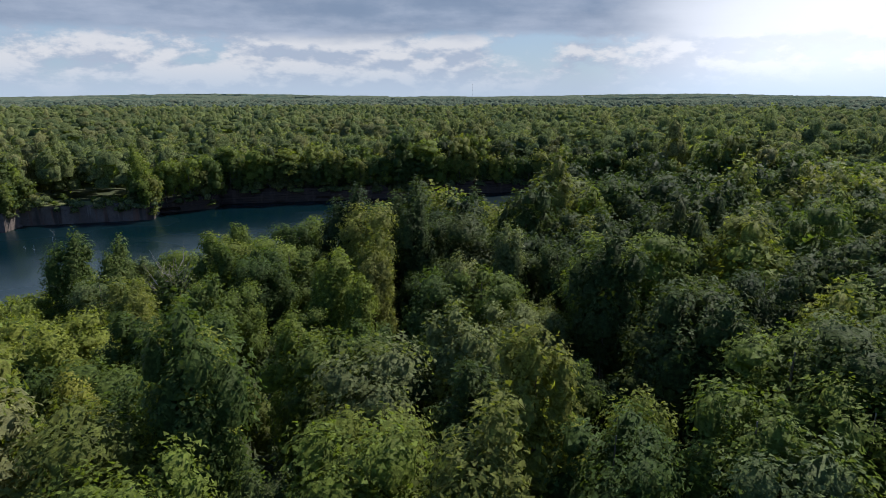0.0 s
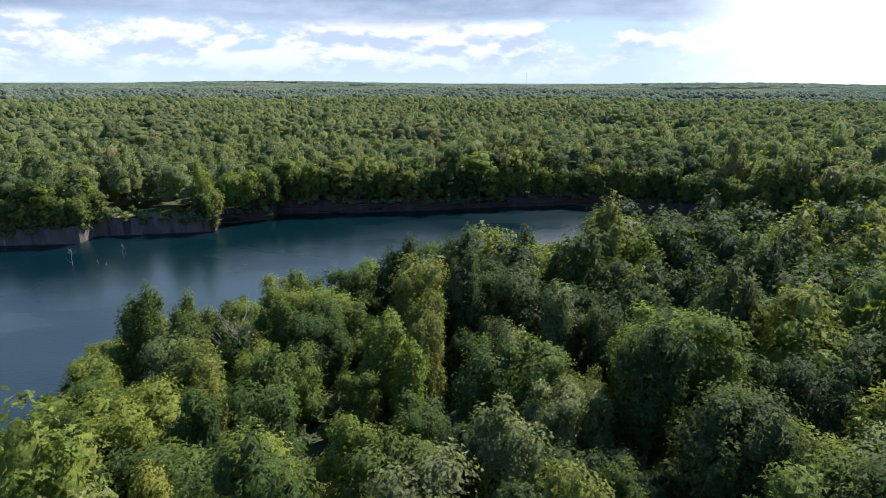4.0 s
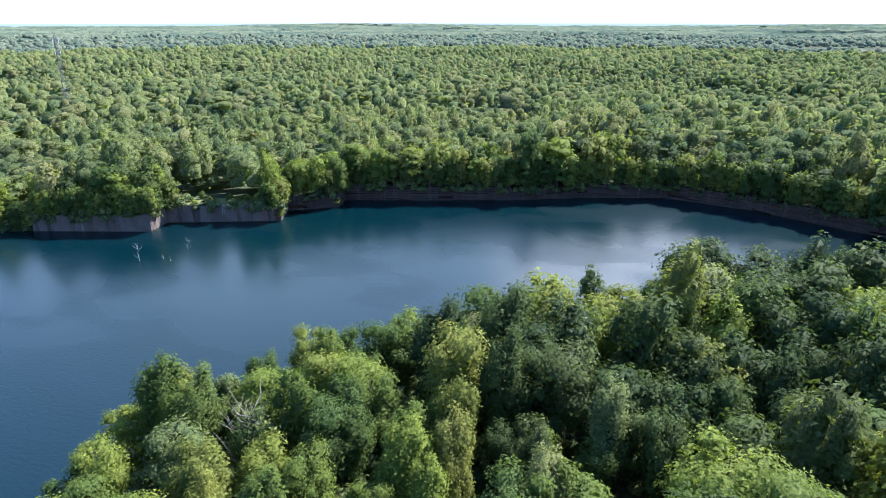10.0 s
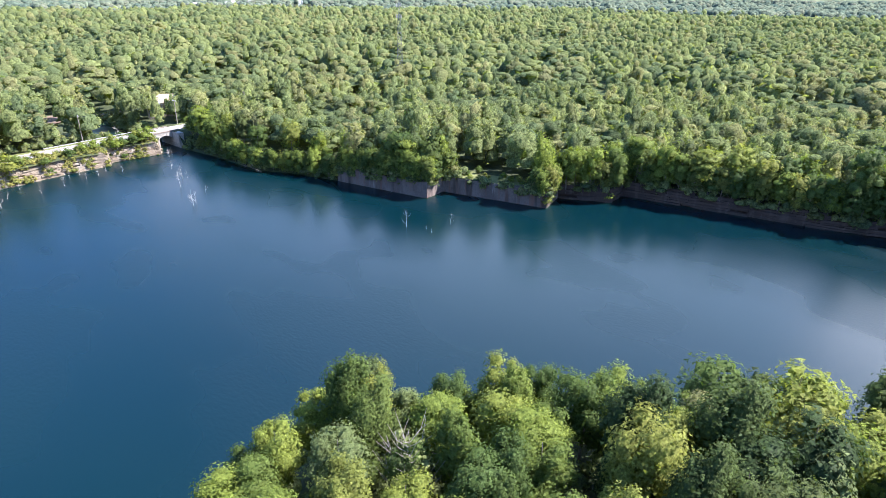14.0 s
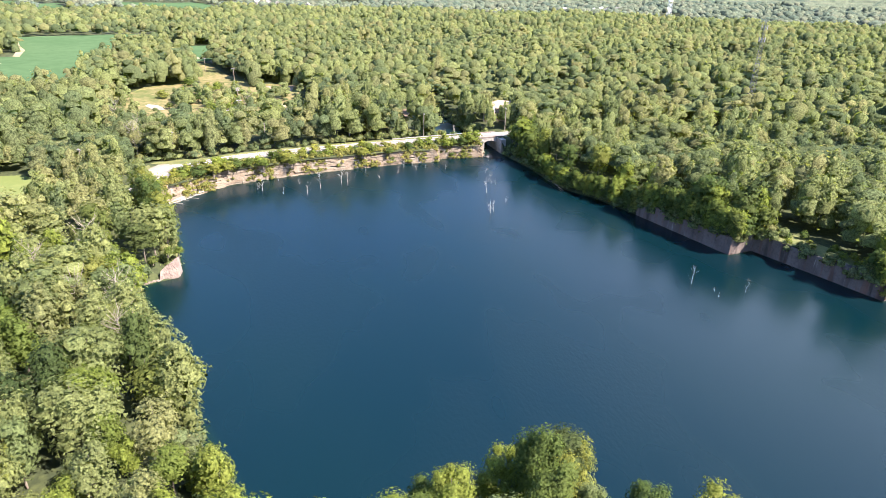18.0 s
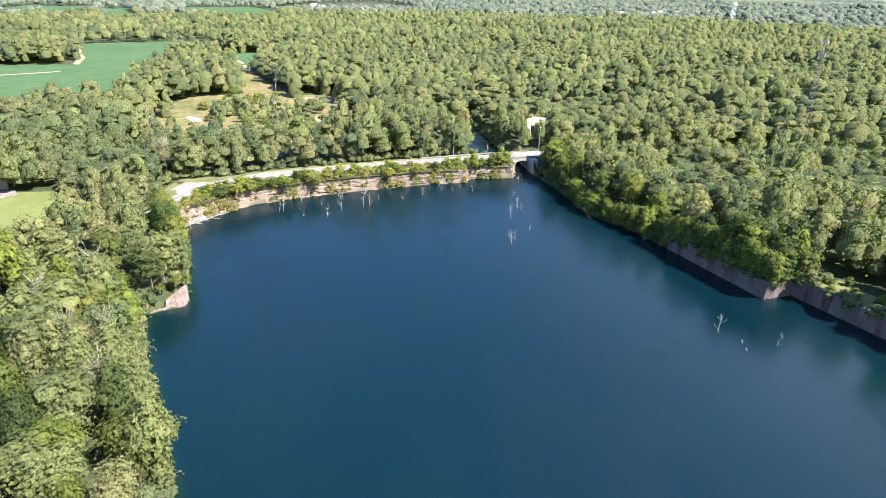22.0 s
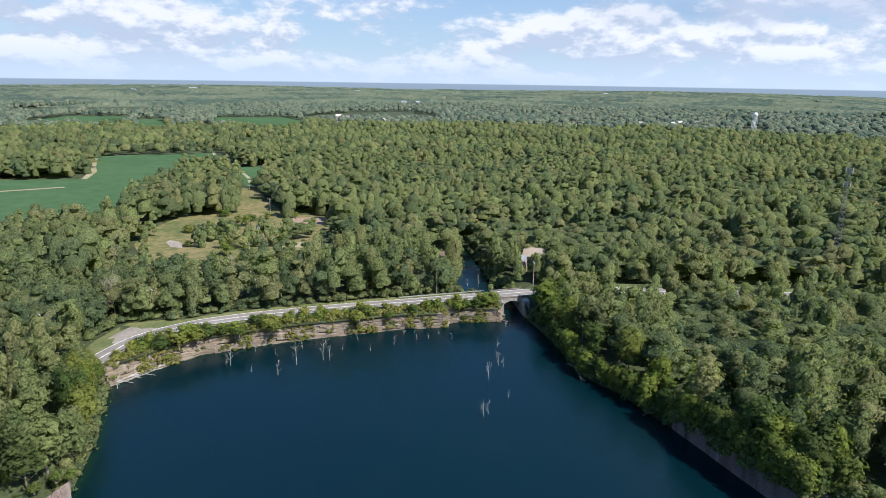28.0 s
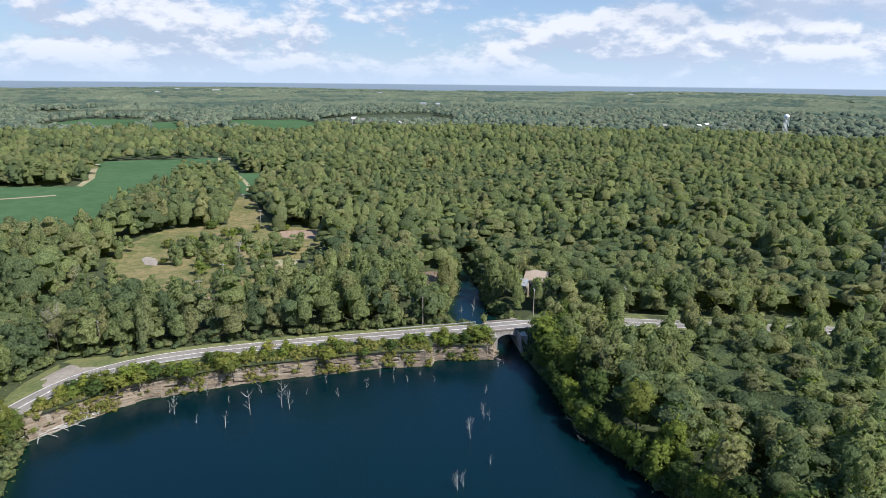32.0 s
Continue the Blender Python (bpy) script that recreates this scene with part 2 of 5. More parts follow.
M_MEADOW = plain("dry_meadow", (0.085, 0.098, 0.036), (0.200, 0.158, 0.078), 0.32, 0.95, 0, 0.1, 0.0)
M_LAWN = plain("mown_lawn", (0.095, 0.120, 0.030), (0.125, 0.142, 0.042), 0.25, 0.9, 0, 0.02)
M_FIELD = plain("soybean_field", (0.046, 0.086, 0.038), (0.060, 0.104, 0.048), 0.12, 0.95, 0, 0.1, 0.0)
M_STUBBLE = plain("pale_stubble", (0.20, 0.18, 0.10), (0.27, 0.24, 0.15), 0.05, 0.95, 0, 0.1, 0.0)
M_MUD = plain("brown_bank_earth", (0.10, 0.070, 0.050), (0.15, 0.105, 0.075), 0.6, 0.95, 0, 0.1)
M_TWIG = plain("tan_twigs", (0.20, 0.17, 0.13), (0.34, 0.30, 0.24), 3.0, 0.9)
M_DIRT = plain("bare_earth", (0.19, 0.13, 0.09), (0.26, 0.19, 0.13), 0.5, 0.95, 0, 0.05)
M_GRAVEL = plain("pale_gravel", (0.20, 0.170, 0.135), (0.29, 0.25, 0.20), 0.8, 0.95, 0, 0.03)
M_ROAD = plain("worn_asphalt", (0.150, 0.132, 0.112), (0.21, 0.188, 0.16), 0.7, 0.9, 0, 0.01)
M_PAINT = plain("road_paint", (0.62, 0.60, 0.54), (0.75, 0.73, 0.66), 2.0, 0.8)
M_CONCRETE = plain("weathered_concrete", (0.20, 0.185, 0.165), (0.31, 0.29, 0.255), 1.2, 0.9, 0, 0.02)
M_STEEL = plain("galvanised_steel", (0.26, 0.25, 0.24), (0.36, 0.35, 0.34), 3.0, 0.7, 0.0)
M_IRON = plain("dull_grey_steel", (0.10, 0.105, 0.11), (0.16, 0.165, 0.17), 2.0, 0.6, 0.3)
M_POLE = plain("weathered_pole_wood", (0.20, 0.16, 0.12), (0.32, 0.28, 0.23), 5.0, 0.9, 0, 0.01)
M_WHITE = plain("white_paint", (0.74, 0.75, 0.75), (0.82, 0.82, 0.81), 1.0, 0.5)
M_TAN = plain("tan_shingles", (0.21, 0.155, 0.11), (0.28, 0.215, 0.155), 2.0, 0.9, 0, 0.02)
M_METAL = plain("pale_metal_roofing", (0.23, 0.24, 0.25), (0.30, 0.31, 0.32), 1.0, 0.7)
M_SHINGLE = plain("pale_tan_shingles", (0.29, 0.225, 0.165), (0.37, 0.295, 0.22), 2.0, 0.9, 0, 0.02)
M_RUST = plain("rusty_brown_concrete", (0.12, 0.095, 0.075), (0.20, 0.17, 0.14), 1.5, 0.9, 0, 0.02)
M_DARK = plain("dark_insulator", (0.05, 0.05, 0.05), (0.09, 0.09, 0.09), 3.0, 0.5)


def rock(name, base, other, stain, streak, sawn=False):
    m, n, bsdf, _ = material(name, 0.9, 0, 0.2)
    p = place(n)
    layers = n.noise(n.scaled(p, (0.22, 0.22, 0.10) if sawn else (0.15, 0.15, 1.6)), 1.0, 4.0, 0.6)
    drip = n.noise(n.scaled(p, (0.55, 0.55, 0.05)), 1.0, 4.0, 0.6)
    grain = n.noise(p, 1.8, 6.0, 0.65)
    c = n.mix(n.ramp(layers, 0.35, 0.65), base, other)
    c = n.mix(n.math("MULTIPLY", n.ramp(grain, 0.45, 0.75), 0.5), c, stain)
    c = n.mix(n.math("MULTIPLY", n.ramp(drip, 0.52, 0.68), 0.7), c, streak)
    if sawn:                    # pale lime runs and dark seepage down the face
        runs = n.noise(n.scaled(p, (0.9, 0.9, 0.07)), 1.0, 5.0, 0.65)
        c = n.mix(n.math("MULTIPLY", n.ramp(runs, 0.60, 0.74), 0.75), c, (0.36, 0.33, 0.29))
        seep = n.noise(n.scaled(p, (0.31, 0.31, 0.04)), 1.0, 3.0, 0.5)
        c = n.mix(n.math("MULTIPLY", n.ramp(seep, 0.54, 0.66), 0.7), c, (0.035, 0.028, 0.026))
    n.link(c, bsdf.inputs["Base Color"])
    bump(n, bsdf, n.math("ADD", grain, n.math("MULTIPLY", layers, 0.8)), 0.9, 0.22)
    return m


M_LIME = rock("pale_limestone", (0.29, 0.24, 0.175), (0.20, 0.155, 0.11), (0.11, 0.08, 0.05), (0.34, 0.305, 0.25))
M_LEDGE = rock("reddish_ledge_rock", (0.205, 0.160, 0.132), (0.15, 0.112, 0.094), (0.10, 0.078, 0.064), (0.24, 0.195, 0.16))
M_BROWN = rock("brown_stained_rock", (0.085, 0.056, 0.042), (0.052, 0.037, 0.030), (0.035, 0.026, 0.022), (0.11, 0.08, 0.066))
M_WALL = rock("rust_stained_quarry_wall", (0.17, 0.138, 0.118), (0.112, 0.088, 0.076), (0.050, 0.038, 0.033), (0.17, 0.080, 0.052), True)


def build_water():
    m, n, bsdf, _ = material("deep_quarry_water", 0.06, 0.0, 0.5)
    bsdf.inputs["IOR"].default_value = 1.33
    p = place(n)
    murk = n.noise(n.scaled(p, (0.016, 0.016, 0.0)), 1.0, 3.0)
    deep = n.mix(n.ramp(murk, 0.35, 0.7), (0.0004, 0.0084, 0.0122), (0.0005, 0.0092, 0.0116))
    depth = n.add("ShaderNodeAttribute", attribute_name="depth").outputs["Fac"]
    n.link(n.mix(n.ramp(depth, 3.2, 0.0), deep, (0.003, 0.015, 0.010)), bsdf.inputs["Base Color"])
    calm = n.ramp(n.noise(n.scaled(p, (0.02, 0.035, 0.0)), 1.0, 2.0), 0.42, 0.62)
    n.link(n.math("ADD", n.math("MULTIPLY", calm, 0.10), 0.22), bsdf.inputs["Roughness"])
    waves = n.noise(n.scaled(p, (0.8, 1.6, 1.0)), 1.0, 4.0, 0.55)
    bump(n, bsdf, n.math("MULTIPLY", waves, n.math("ADD", n.math("MULTIPLY", calm, 0.7), 0.3)), 0.55, 0.06)
    return m


M_WATER = build_water()


# ---- plan: x to the right and y ahead of the first stand, water at z = 0 ----
LAKE = [  # (x, y, kind of the shore from here to the next corner)
    (-52, 42, "bank"), (-69, 36, "bank"), (-86, 30, "bank"), (-103, 25, "bank"), (-126, 18, "bank"), (-141.5, 13.6, "bank"), (-143.6, 18.0, "bank"),
    (-145, 23, "bank"), (-160, 21.5, "bank"), (-174, 20, "bank"), (-190, 15, "bank"), (-200, 13.5, "lime"), (-210, 23, "lime"),
    (-219, 34, "lime"), (-226, 58, "lime"), (-230, 80, "lime"), (-233, 100, "lime"), (-233.5, 116, "lime"), (-237, 117, "lime"),
    (-236, 136, "lime"), (-240, 138.5, "cut"), (-254, 138.5, "bank"), (-260, 129, "bank"), (-268, 123.5, "bank"), (-285, 128.5, "bank"), (-305, 133.5, "bank"),
    (-335, 139.5, "bank"), (-336, 142.5, "bank"), (-310, 143.5, "bank"), (-280, 143, "bank"),
    (-262, 146, "bank"), (-256, 146.2, "cut"), (-240, 146.5, "bank"), (-217, 149.5, "bank"), (-190, 150.5, "bank"), (-178, 157, "bank"), (-159, 163, "wall"),
    (-124, 171, "wall"), (-125, 180, "wall"), (-91, 190, "wall"), (-94, 201, "brown"), (-79.5, 209, "brown"), (-80, 218, "brown"),
    (-57, 223, "brown"), (-24, 231, "brown"), (4, 241, "brown"), (31, 247, "brown"), (58, 237, "brown"), (81, 222, "brown"),
    (103, 209, "brown"), (130, 195, "brown"), (138, 182, "bank"), (125, 172, "bank"), (97, 166, "bank"), (71, 151, "bank"),
    (40, 141, "bank"), (20, 138, "bank"), (5, 130, "bank"), (-12, 122, "bank"), (-26, 109, "bank"), (-36, 99, "bank"),
    (-45, 89, "bank"), (-53, 82, "bank"), (-57, 72, "bank"), (-54, 61, "bank"), (-50, 51, "bank"),
]
SHORE = np.array([(x, y) for x, y, _ in LAKE], float)
KIND = [k for _, _, k in LAKE]
ROAD = [(-193, 4.6), (-197, 6), (-205, 8.8), (-213, 12), (-220, 16), (-226, 22.5), (-231.5, 32), (-235.5, 45), (-238.5, 60), (-241.5, 79),
        (-244.5, 105), (-248.5, 137), (-250.5, 155), (-249, 184), (-245, 205), (-236, 250), (-225, 300)]
PULL_OFF = [(-215, 12), (-217.5, 9), (-222, 6.3), (-227, 7.2), (-233, 9.2), (-231, 12), (-228.5, 14), (-228.5, 21), (-226, 22), (-223, 17), (-219, 14.5)]
FORK_GRASS = [(-203, 5), (-213, 2.5), (-222, 2), (-230, 4), (-237, 7), (-238, 14), (-236, 24), (-234, 32), (-230, 28), (-224, 18), (-213, 9.5), (-205, 6.8)]
FIELD = [(-384, -125), (-390, -72), (-408, -52), (-455, -64), (-490, -60), (-520, -66), (-606, -58), (-631, -32), (-745, -66), (-715, -169), (-692, -168), (-600, -138), (-564, -131), (-560, -190), (-552, -300), (-395, -280)]
STRIP = [(-516, 4), (-600, -24), (-628, -26), (-630, 22), (-612, 26), (-521, 14)]
LANE = [(-745, -64), (-690, -50), (-640, -28), (-560, 0), (-530, 6)]
MEADOW = [(-508, 3), (-509, 13), (-495, 17), (-450, 30), (-412, 44), (-410, 74), (-384, 74), (-345, 66), (-300, 50), (-270, 46), (-268, 30), (-300, 4), (-318, -12), (-345, -24), (-375, -26), (-414, -18), (-420, 14), (-450, 8)]
OPENINGS = [[(-508, 3), (-509, 13), (-495, 17), (-450, 29), (-405, 42), (-405, 72), (-384, 72), (-370, 60), (-372, 50), (-378, 42), (-374, 26), (-366, 14), (-364, 0), (-362, -24), (-375, -26), (-408, -18), (-422, 16), (-450, 8)],
            [(-360, -14), (-358, -4), (-350, 2), (-336, 8), (-333, 20), (-327, 30), (-333, 45), (-343, 52), (-343, 66), (-326, 66), (-314, 46), (-300, 30), (-296, 16), (-304, 2), (-316, -12), (-345, -20)],
            [(-294, 32), (-294, 39), (-270, 44), (-270, 35)]]
LAWN = [(-229, -55), (-229, -33), (-213, -20), (-199, -19), (-170, -16), (-160, -22), (-165, -55)]
EARTH = [(-487, 222), (-440, 222), (-412, 222), (-406, 242), (-430, 248), (-455, 258), (-485, 242)]
SPUR = [(-296, 117), (-316, 117), (-319, 131), (-302, 129.5)]
BANK_BRUSH = [(-303, 129), (-296, 117), (-274, 111), (-269, 120), (-285, 126)]
WALL_TOP = [(-121, 181.6), (-98, 188.4), (-100, 196), (-121, 190)]
DRIVE = [(-229, -58), (-232, -47), (-226, -44), (-222, -50), (-216, -58)]
GLADE = [(-247, 180), (-246, 199), (-238, 198), (-232, 190), (-221, 186), (-222, 178), (-236, 180)]
FAR_FIELDS = [[(-1071, -67), (-1167, 33), (-1396, -38), (-1388, -185), (-1200, -150)], [(-1150, -300), (-1400, -330), (-1420, -480), (-1130, -480)],
              [(-2400, 300), (-2500, 800), (-2750, 900), (-2700, 300)], [(-900, -420), (-1050, -400), (-1080, -560), (-900, -560)],
              [(-1128, 650), (-1198, 795), (-1230, 790), (-1160, 640)], [(700, 2600), (1300, 2500), (1350, 2750), (650, 2800)],
              [(-700, 2900), (-200, 2950), (-250, 3150), (-750, 3100)], [(-1090, -343), (-1278, -408), (-1317, -352), (-1075, -274)],
              [(-1044, -235), (-1304, -312), (-1360, -281), (-1047, -190)], [(-1003, -45), (-1375, -142), (-1424, -57), (-1115, 8)]]
STUBBLE = [[(-3300, 1650), (-3350, 2150), (-3480, 2150), (-3420, 1650)], [(-3700, 600), (-3800, 1050), (-4000, 1080), (-3880, 600)], [(-4100, -300), (-4150, 150), (-4400, 150), (-4300, -350)],
           [(-2500, 1850), (-2450, 2100), (-2580, 2120), (-2620, 1850)], [(-3000, -1300), (-3050, -950), (-3200, -960), (-3150, -1320)], [(-1500, 3300), (-1100, 3400), (-1150, 3560), (-1550, 3480)],
           [(200, 3600), (800, 3550), (820, 3720), (220, 3760)], [(-2700, -150), (-2720, 60), (-2820, 60), (-2800, -160)]]
BARE_STRIPS = [[(-500, -190), (-524, -128), (-519, -125), (-494, -188)], [(-692, -168), (-640, -153), (-600, -138), (-564, -131), (-562, -126), (-600, -132), (-640, -147), (-690, -163)]]
VILLAGE = [(-985, 770), (-1120, 866), (-1142, 830), (-1010, 740)]


def inside(px, py, polygon):
    q = np.asarray(polygon, float)
    hit = np.zeros(np.shape(px), bool)
    for (x0, y0), (x1, y1) in zip(q, np.roll(q, -1, 0)):
        if y0 != y1:
            cross = (y0 > py) != (y1 > py)
            hit ^= cross & (px < (x1 - x0) * (py - y0) / (y1 - y0) + x0)
    return hit


def reach(px, py, line, closed=False):
    """The distance to a line of corners, and the number of its nearest stretch."""
    q = np.asarray(line, float)
    ends = np.roll(q, -1, 0) if closed else q[1:]
    best, which = np.full(np.shape(px), 1e9), np.zeros(np.shape(px), int)
    for i, (a, b) in enumerate(zip(q, ends)):
        d = b - a
        s = np.clip(((px - a[0]) * d[0] + (py - a[1]) * d[1]) / (d @ d), 0, 1)
        r = np.hypot(px - a[0] - s * d[0], py - a[1] - s * d[1])
        which = np.where(r < best, i, which)
        best = np.minimum(best, r)
    return best, which


def smooth(v, lo, hi):
    s = np.clip((v - lo) / (hi - lo), 0, 1)
    return s * s * (3 - 2 * s)


SOFT = np.array([k in ("bank",) for k in KIND])


def land(px, py):
    """The height of the ground."""
    px, py = np.asarray(px, float), np.asarray(py, float)
    base = 4.7 + 0.5 * np.sin(px * 0.021 + 1) * np.cos(py * 0.017) + 0.35 * np.sin(px * 0.06 + py * 0.05)
    far = np.hypot(px + 50, py - 80)
    base = base + smooth(far, 1200, 4500) * (6 + 14 * np.sin(np.arctan2(py, px) * 9.0) * np.sin(far * 0.0012))
    road, _ = reach(px, py, ROAD)
    base = base + (6.0 - base) * (1 - smooth(road, 6, 16))
    shore, which = reach(px, py, SHORE, True)
    bank = -0.4 + (base + 0.4) * smooth(shore, -1, 8)
    return np.where(SOFT[which] & (shore < 12), np.minimum(bank, base), base)


def height(x, y):
    return float(land(np.array([x]), np.array([y]))[0])


def part(name, bm, mat, parent=None, label=""):
    """Links a bmesh as one mesh object, under its thing if one is given."""
    me = bpy.data.meshes.new(name)
    bm.to_mesh(me)
    bm.free()
    me.materials.append(mat)
    ob = new(name, me)
    if parent is not None:
        ob.parent = parent
    if label:
        ob["label"] = label
    return ob


def from_arrays(name, verts, faces, mat, flat=True, tone=None, normals=None, inner=None):
    """A mesh from numpy arrays of places and of equal faces; inner: the faces of a second material, and that material."""
    me = bpy.data.meshes.new(name)
    verts, faces = np.asarray(verts, np.float32), np.asarray(faces, np.int32)
    me.vertices.add(len(verts))
    me.vertices.foreach_set("co", verts.ravel())
    k = faces.shape[1]
    me.loops.add(faces.size)
    me.loops.foreach_set("vertex_index", faces.ravel())
    me.polygons.add(len(faces))
    me.polygons.foreach_set("loop_start", np.arange(0, faces.size, k, dtype=np.int32))
    me.polygons.foreach_set("loop_total", np.full(len(faces), k, np.int32))
    me.materials.append(mat)
    if inner is not None:
        me.materials.append(inner[1])
        me.polygons.foreach_set("material_index", np.asarray(inner[0], np.int32))
    me.update(calc_edges=True)
    me.polygons.foreach_set("use_smooth", np.full(len(faces), normals is not None or not flat))
    if tone is not None:
        layer = me.attributes.new("tone", "FLOAT", "FACE")
        layer.data.foreach_set("value", np.asarray(tone, np.float32))
    if normals is not None:
        layer = me.attributes.new("custom_normal", "FLOAT_VECTOR", "POINT")
        layer.data.foreach_set("vector", np.asarray(normals, np.float32).ravel())
    return me


def box(bm, x, y, z, sx, sy, sz, turn=0.0):
    """A box with its middle at x, y, z."""
    c, s = math.cos(turn), math.sin(turn)
    v = [bm.verts.new((x + c * a * sx / 2 - s * b * sy / 2, y + s * a * sx / 2 + c * b * sy / 2, z + h * sz / 2))
         for h in (-1, 1) for a, b in ((-1, -1), (1, -1), (1, 1), (-1, 1))]
    for f in ((3, 2, 1, 0), (4, 5, 6, 7), (0, 1, 5, 4), (1, 2, 6, 5), (2, 3, 7, 6), (3, 0, 4, 7)):
        bm.faces.new([v[i] for i in f])


def rod(bm, a, b, ra, rb, sides=6):
    """A tapered round bar from a to b."""
    a, b = Vector(a), Vector(b)
    turn = (b - a).to_track_quat("Z", "Y")
    rings = []
    for p, r in ((a, ra), (b, rb)):
        rings.append([bm.verts.new(p + turn @ Vector((r * math.cos(2 * math.pi * i / sides), r * math.sin(2 * math.pi * i / sides), 0))) for i in range(sides)])
    for i in range(sides):
        j = (i + 1) % sides
        bm.faces.new((rings[0][i], rings[0][j], rings[1][j], rings[1][i]))
    bm.faces.new(rings[1])
    bm.faces.new(rings[0][::-1])


def thing(name, x=0.0, y=0.0, z=0.0, turn=0.0, size=1.0):
    ob = new(name)
    ob.matrix_world = pose(x, y, z, 0, 0, turn) @ Matrix.Scale(size, 4)
    return ob


# ---- ground and water ----
def build_ground():
    from_corner = []
    for i, (a, b) in enumerate(zip(SHORE, np.roll(SHORE, -1, 0))):
        n = max(2, int(np.hypot(*(b - a)) / 3.0))
        from_corner += [tuple(a + (b - a) * k / n) for k in range(n)]
    ring = len(from_corner)
    pts = list(from_corner)
    rng = np.random.default_rng(3)
    for lo, hi, step in ((0, 260, 5.0), (260, 700, 16.0), (700, 2000, 70.0), (2000, 4960, 260.0)):
        g = np.arange(-hi, hi, step)
        gx, gy = np.meshgrid(g, g)
        gx, gy = gx.ravel() + rng.uniform(-0.2, 0.2, gx.size) * step - 50, gy.ravel() + rng.uniform(-0.2, 0.2, gy.size) * step + 80
        r = np.hypot(gx + 50, gy - 80)
        d, _ = reach(gx, gy, SHORE, True)
        keep = (r >= lo) & (r < hi) & ~inside(gx, gy, SHORE) & (d > 1.6)
        pts += list(zip(gx[keep], gy[keep]))
    for k in range(96):
        a = 2 * math.pi * k / 96
        pts.append((-50 + 4980 * math.cos(a), 80 + 4980 * math.sin(a)))
    from mathutils.geometry import delaunay_2d_cdt
    edges = [(i, (i + 1) % ring) for i in range(ring)]
    vs, _, fs, *_ = delaunay_2d_cdt([Vector(p) for p in pts], edges, [], 0, 1e-4)
    v = np.array([(p.x, p.y) for p in vs])
    f = np.array([t for t in fs if len(t) == 3])
    mid = v[f].mean(1)
    f = f[~inside(mid[:, 0], mid[:, 1], SHORE)]
    z = land(v[:, 0], v[:, 1])
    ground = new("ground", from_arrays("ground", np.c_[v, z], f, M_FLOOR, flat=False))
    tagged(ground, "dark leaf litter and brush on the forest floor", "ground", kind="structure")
    # the lake and the channel behind the bridge, with its depth
    gx, gy = [g.ravel() for g in np.meshgrid(np.arange(-382, 142, 4.0), np.arange(8, 252, 4.0))]
    d, _ = reach(gx, gy, SHORE, True)
    keep = inside(gx, gy, SHORE) & (d > 1.5)
    pts = from_corner + list(zip(gx[keep], gy[keep]))
    vs, _, fs, *_ = delaunay_2d_cdt([Vector(p) for p in pts], edges, [], 0, 1e-4)
    v = np.array([(p.x, p.y) for p in vs])
    f = np.array([t for t in fs if len(t) == 3])
    mid = v[f].mean(1)
    f = f[inside(mid[:, 0], mid[:, 1], SHORE)]
    me = from_arrays("water", np.c_[v, np.zeros(len(v))], f, M_WATER, flat=False)
    deep = me.attributes.new("depth", "FLOAT", "POINT")
    d, which = reach(v[:, 0], v[:, 1], SHORE, True)
    steep = np.array([k in ("wall", "cut") for k in KIND])[which]
    deep.data.foreach_set("value", np.where(steep, d * 2.0, d).astype(np.float32))
    tagged(new("water", me), "deep blue-green still water of the flooded quarry", "water", kind="structure")


build_ground()


def patch(name, polygon, mat, label, category, lift=0.06, step=6.0):
    """A draped piece of ground cover."""
    q = np.asarray(polygon, float)
    edge = []
    for a, b in zip(q, np.roll(q, -1, 0)):
        n = max(1, int(np.hypot(*(b - a)) / step))
        edge += [a + (b - a) * k / n for k in range(n)]
    ring = len(edge)
    x = np.arange(q[:, 0].min(), q[:, 0].max(), step)
    y = np.arange(q[:, 1].min(), q[:, 1].max(), step)
    gx, gy = [g.ravel() for g in np.meshgrid(x, y)]
    d, _ = reach(gx, gy, q, True)
    keep = inside(gx, gy, q) & (d > step * 0.4)
    pts = edge + list(np.c_[gx[keep], gy[keep]])
    from mathutils.geometry import delaunay_2d_cdt
    vs, _, fs, *_ = delaunay_2d_cdt([Vector(p) for p in pts], [(i, (i + 1) % ring) for i in range(ring)], [], 0, 1e-4)
    v = np.array([(p.x, p.y) for p in vs])
    f = np.array([t for t in fs if len(t) == 3])
    mid = v[f].mean(1)
    f = f[inside(mid[:, 0], mid[:, 1], q)]
    ob = new(name, from_arrays(name, np.c_[v, land(v[:, 0], v[:, 1]) + lift], f, mat, flat=False))
    return tagged(ob, label, category, kind="structure")


def ribbon(line, half, off=0.0):
    """The outline of a strip along a line: half its width, and its shift to the left."""
    q = np.asarray(line, float)
    d = np.gradient(q, axis=0)
    d /= np.hypot(d[:, 0], d[:, 1])[:, None]
    n = np.c_[-d[:, 1], d[:, 0]]
    return np.vstack([q + n * (off - half), (q + n * (off + half))[::-1]])


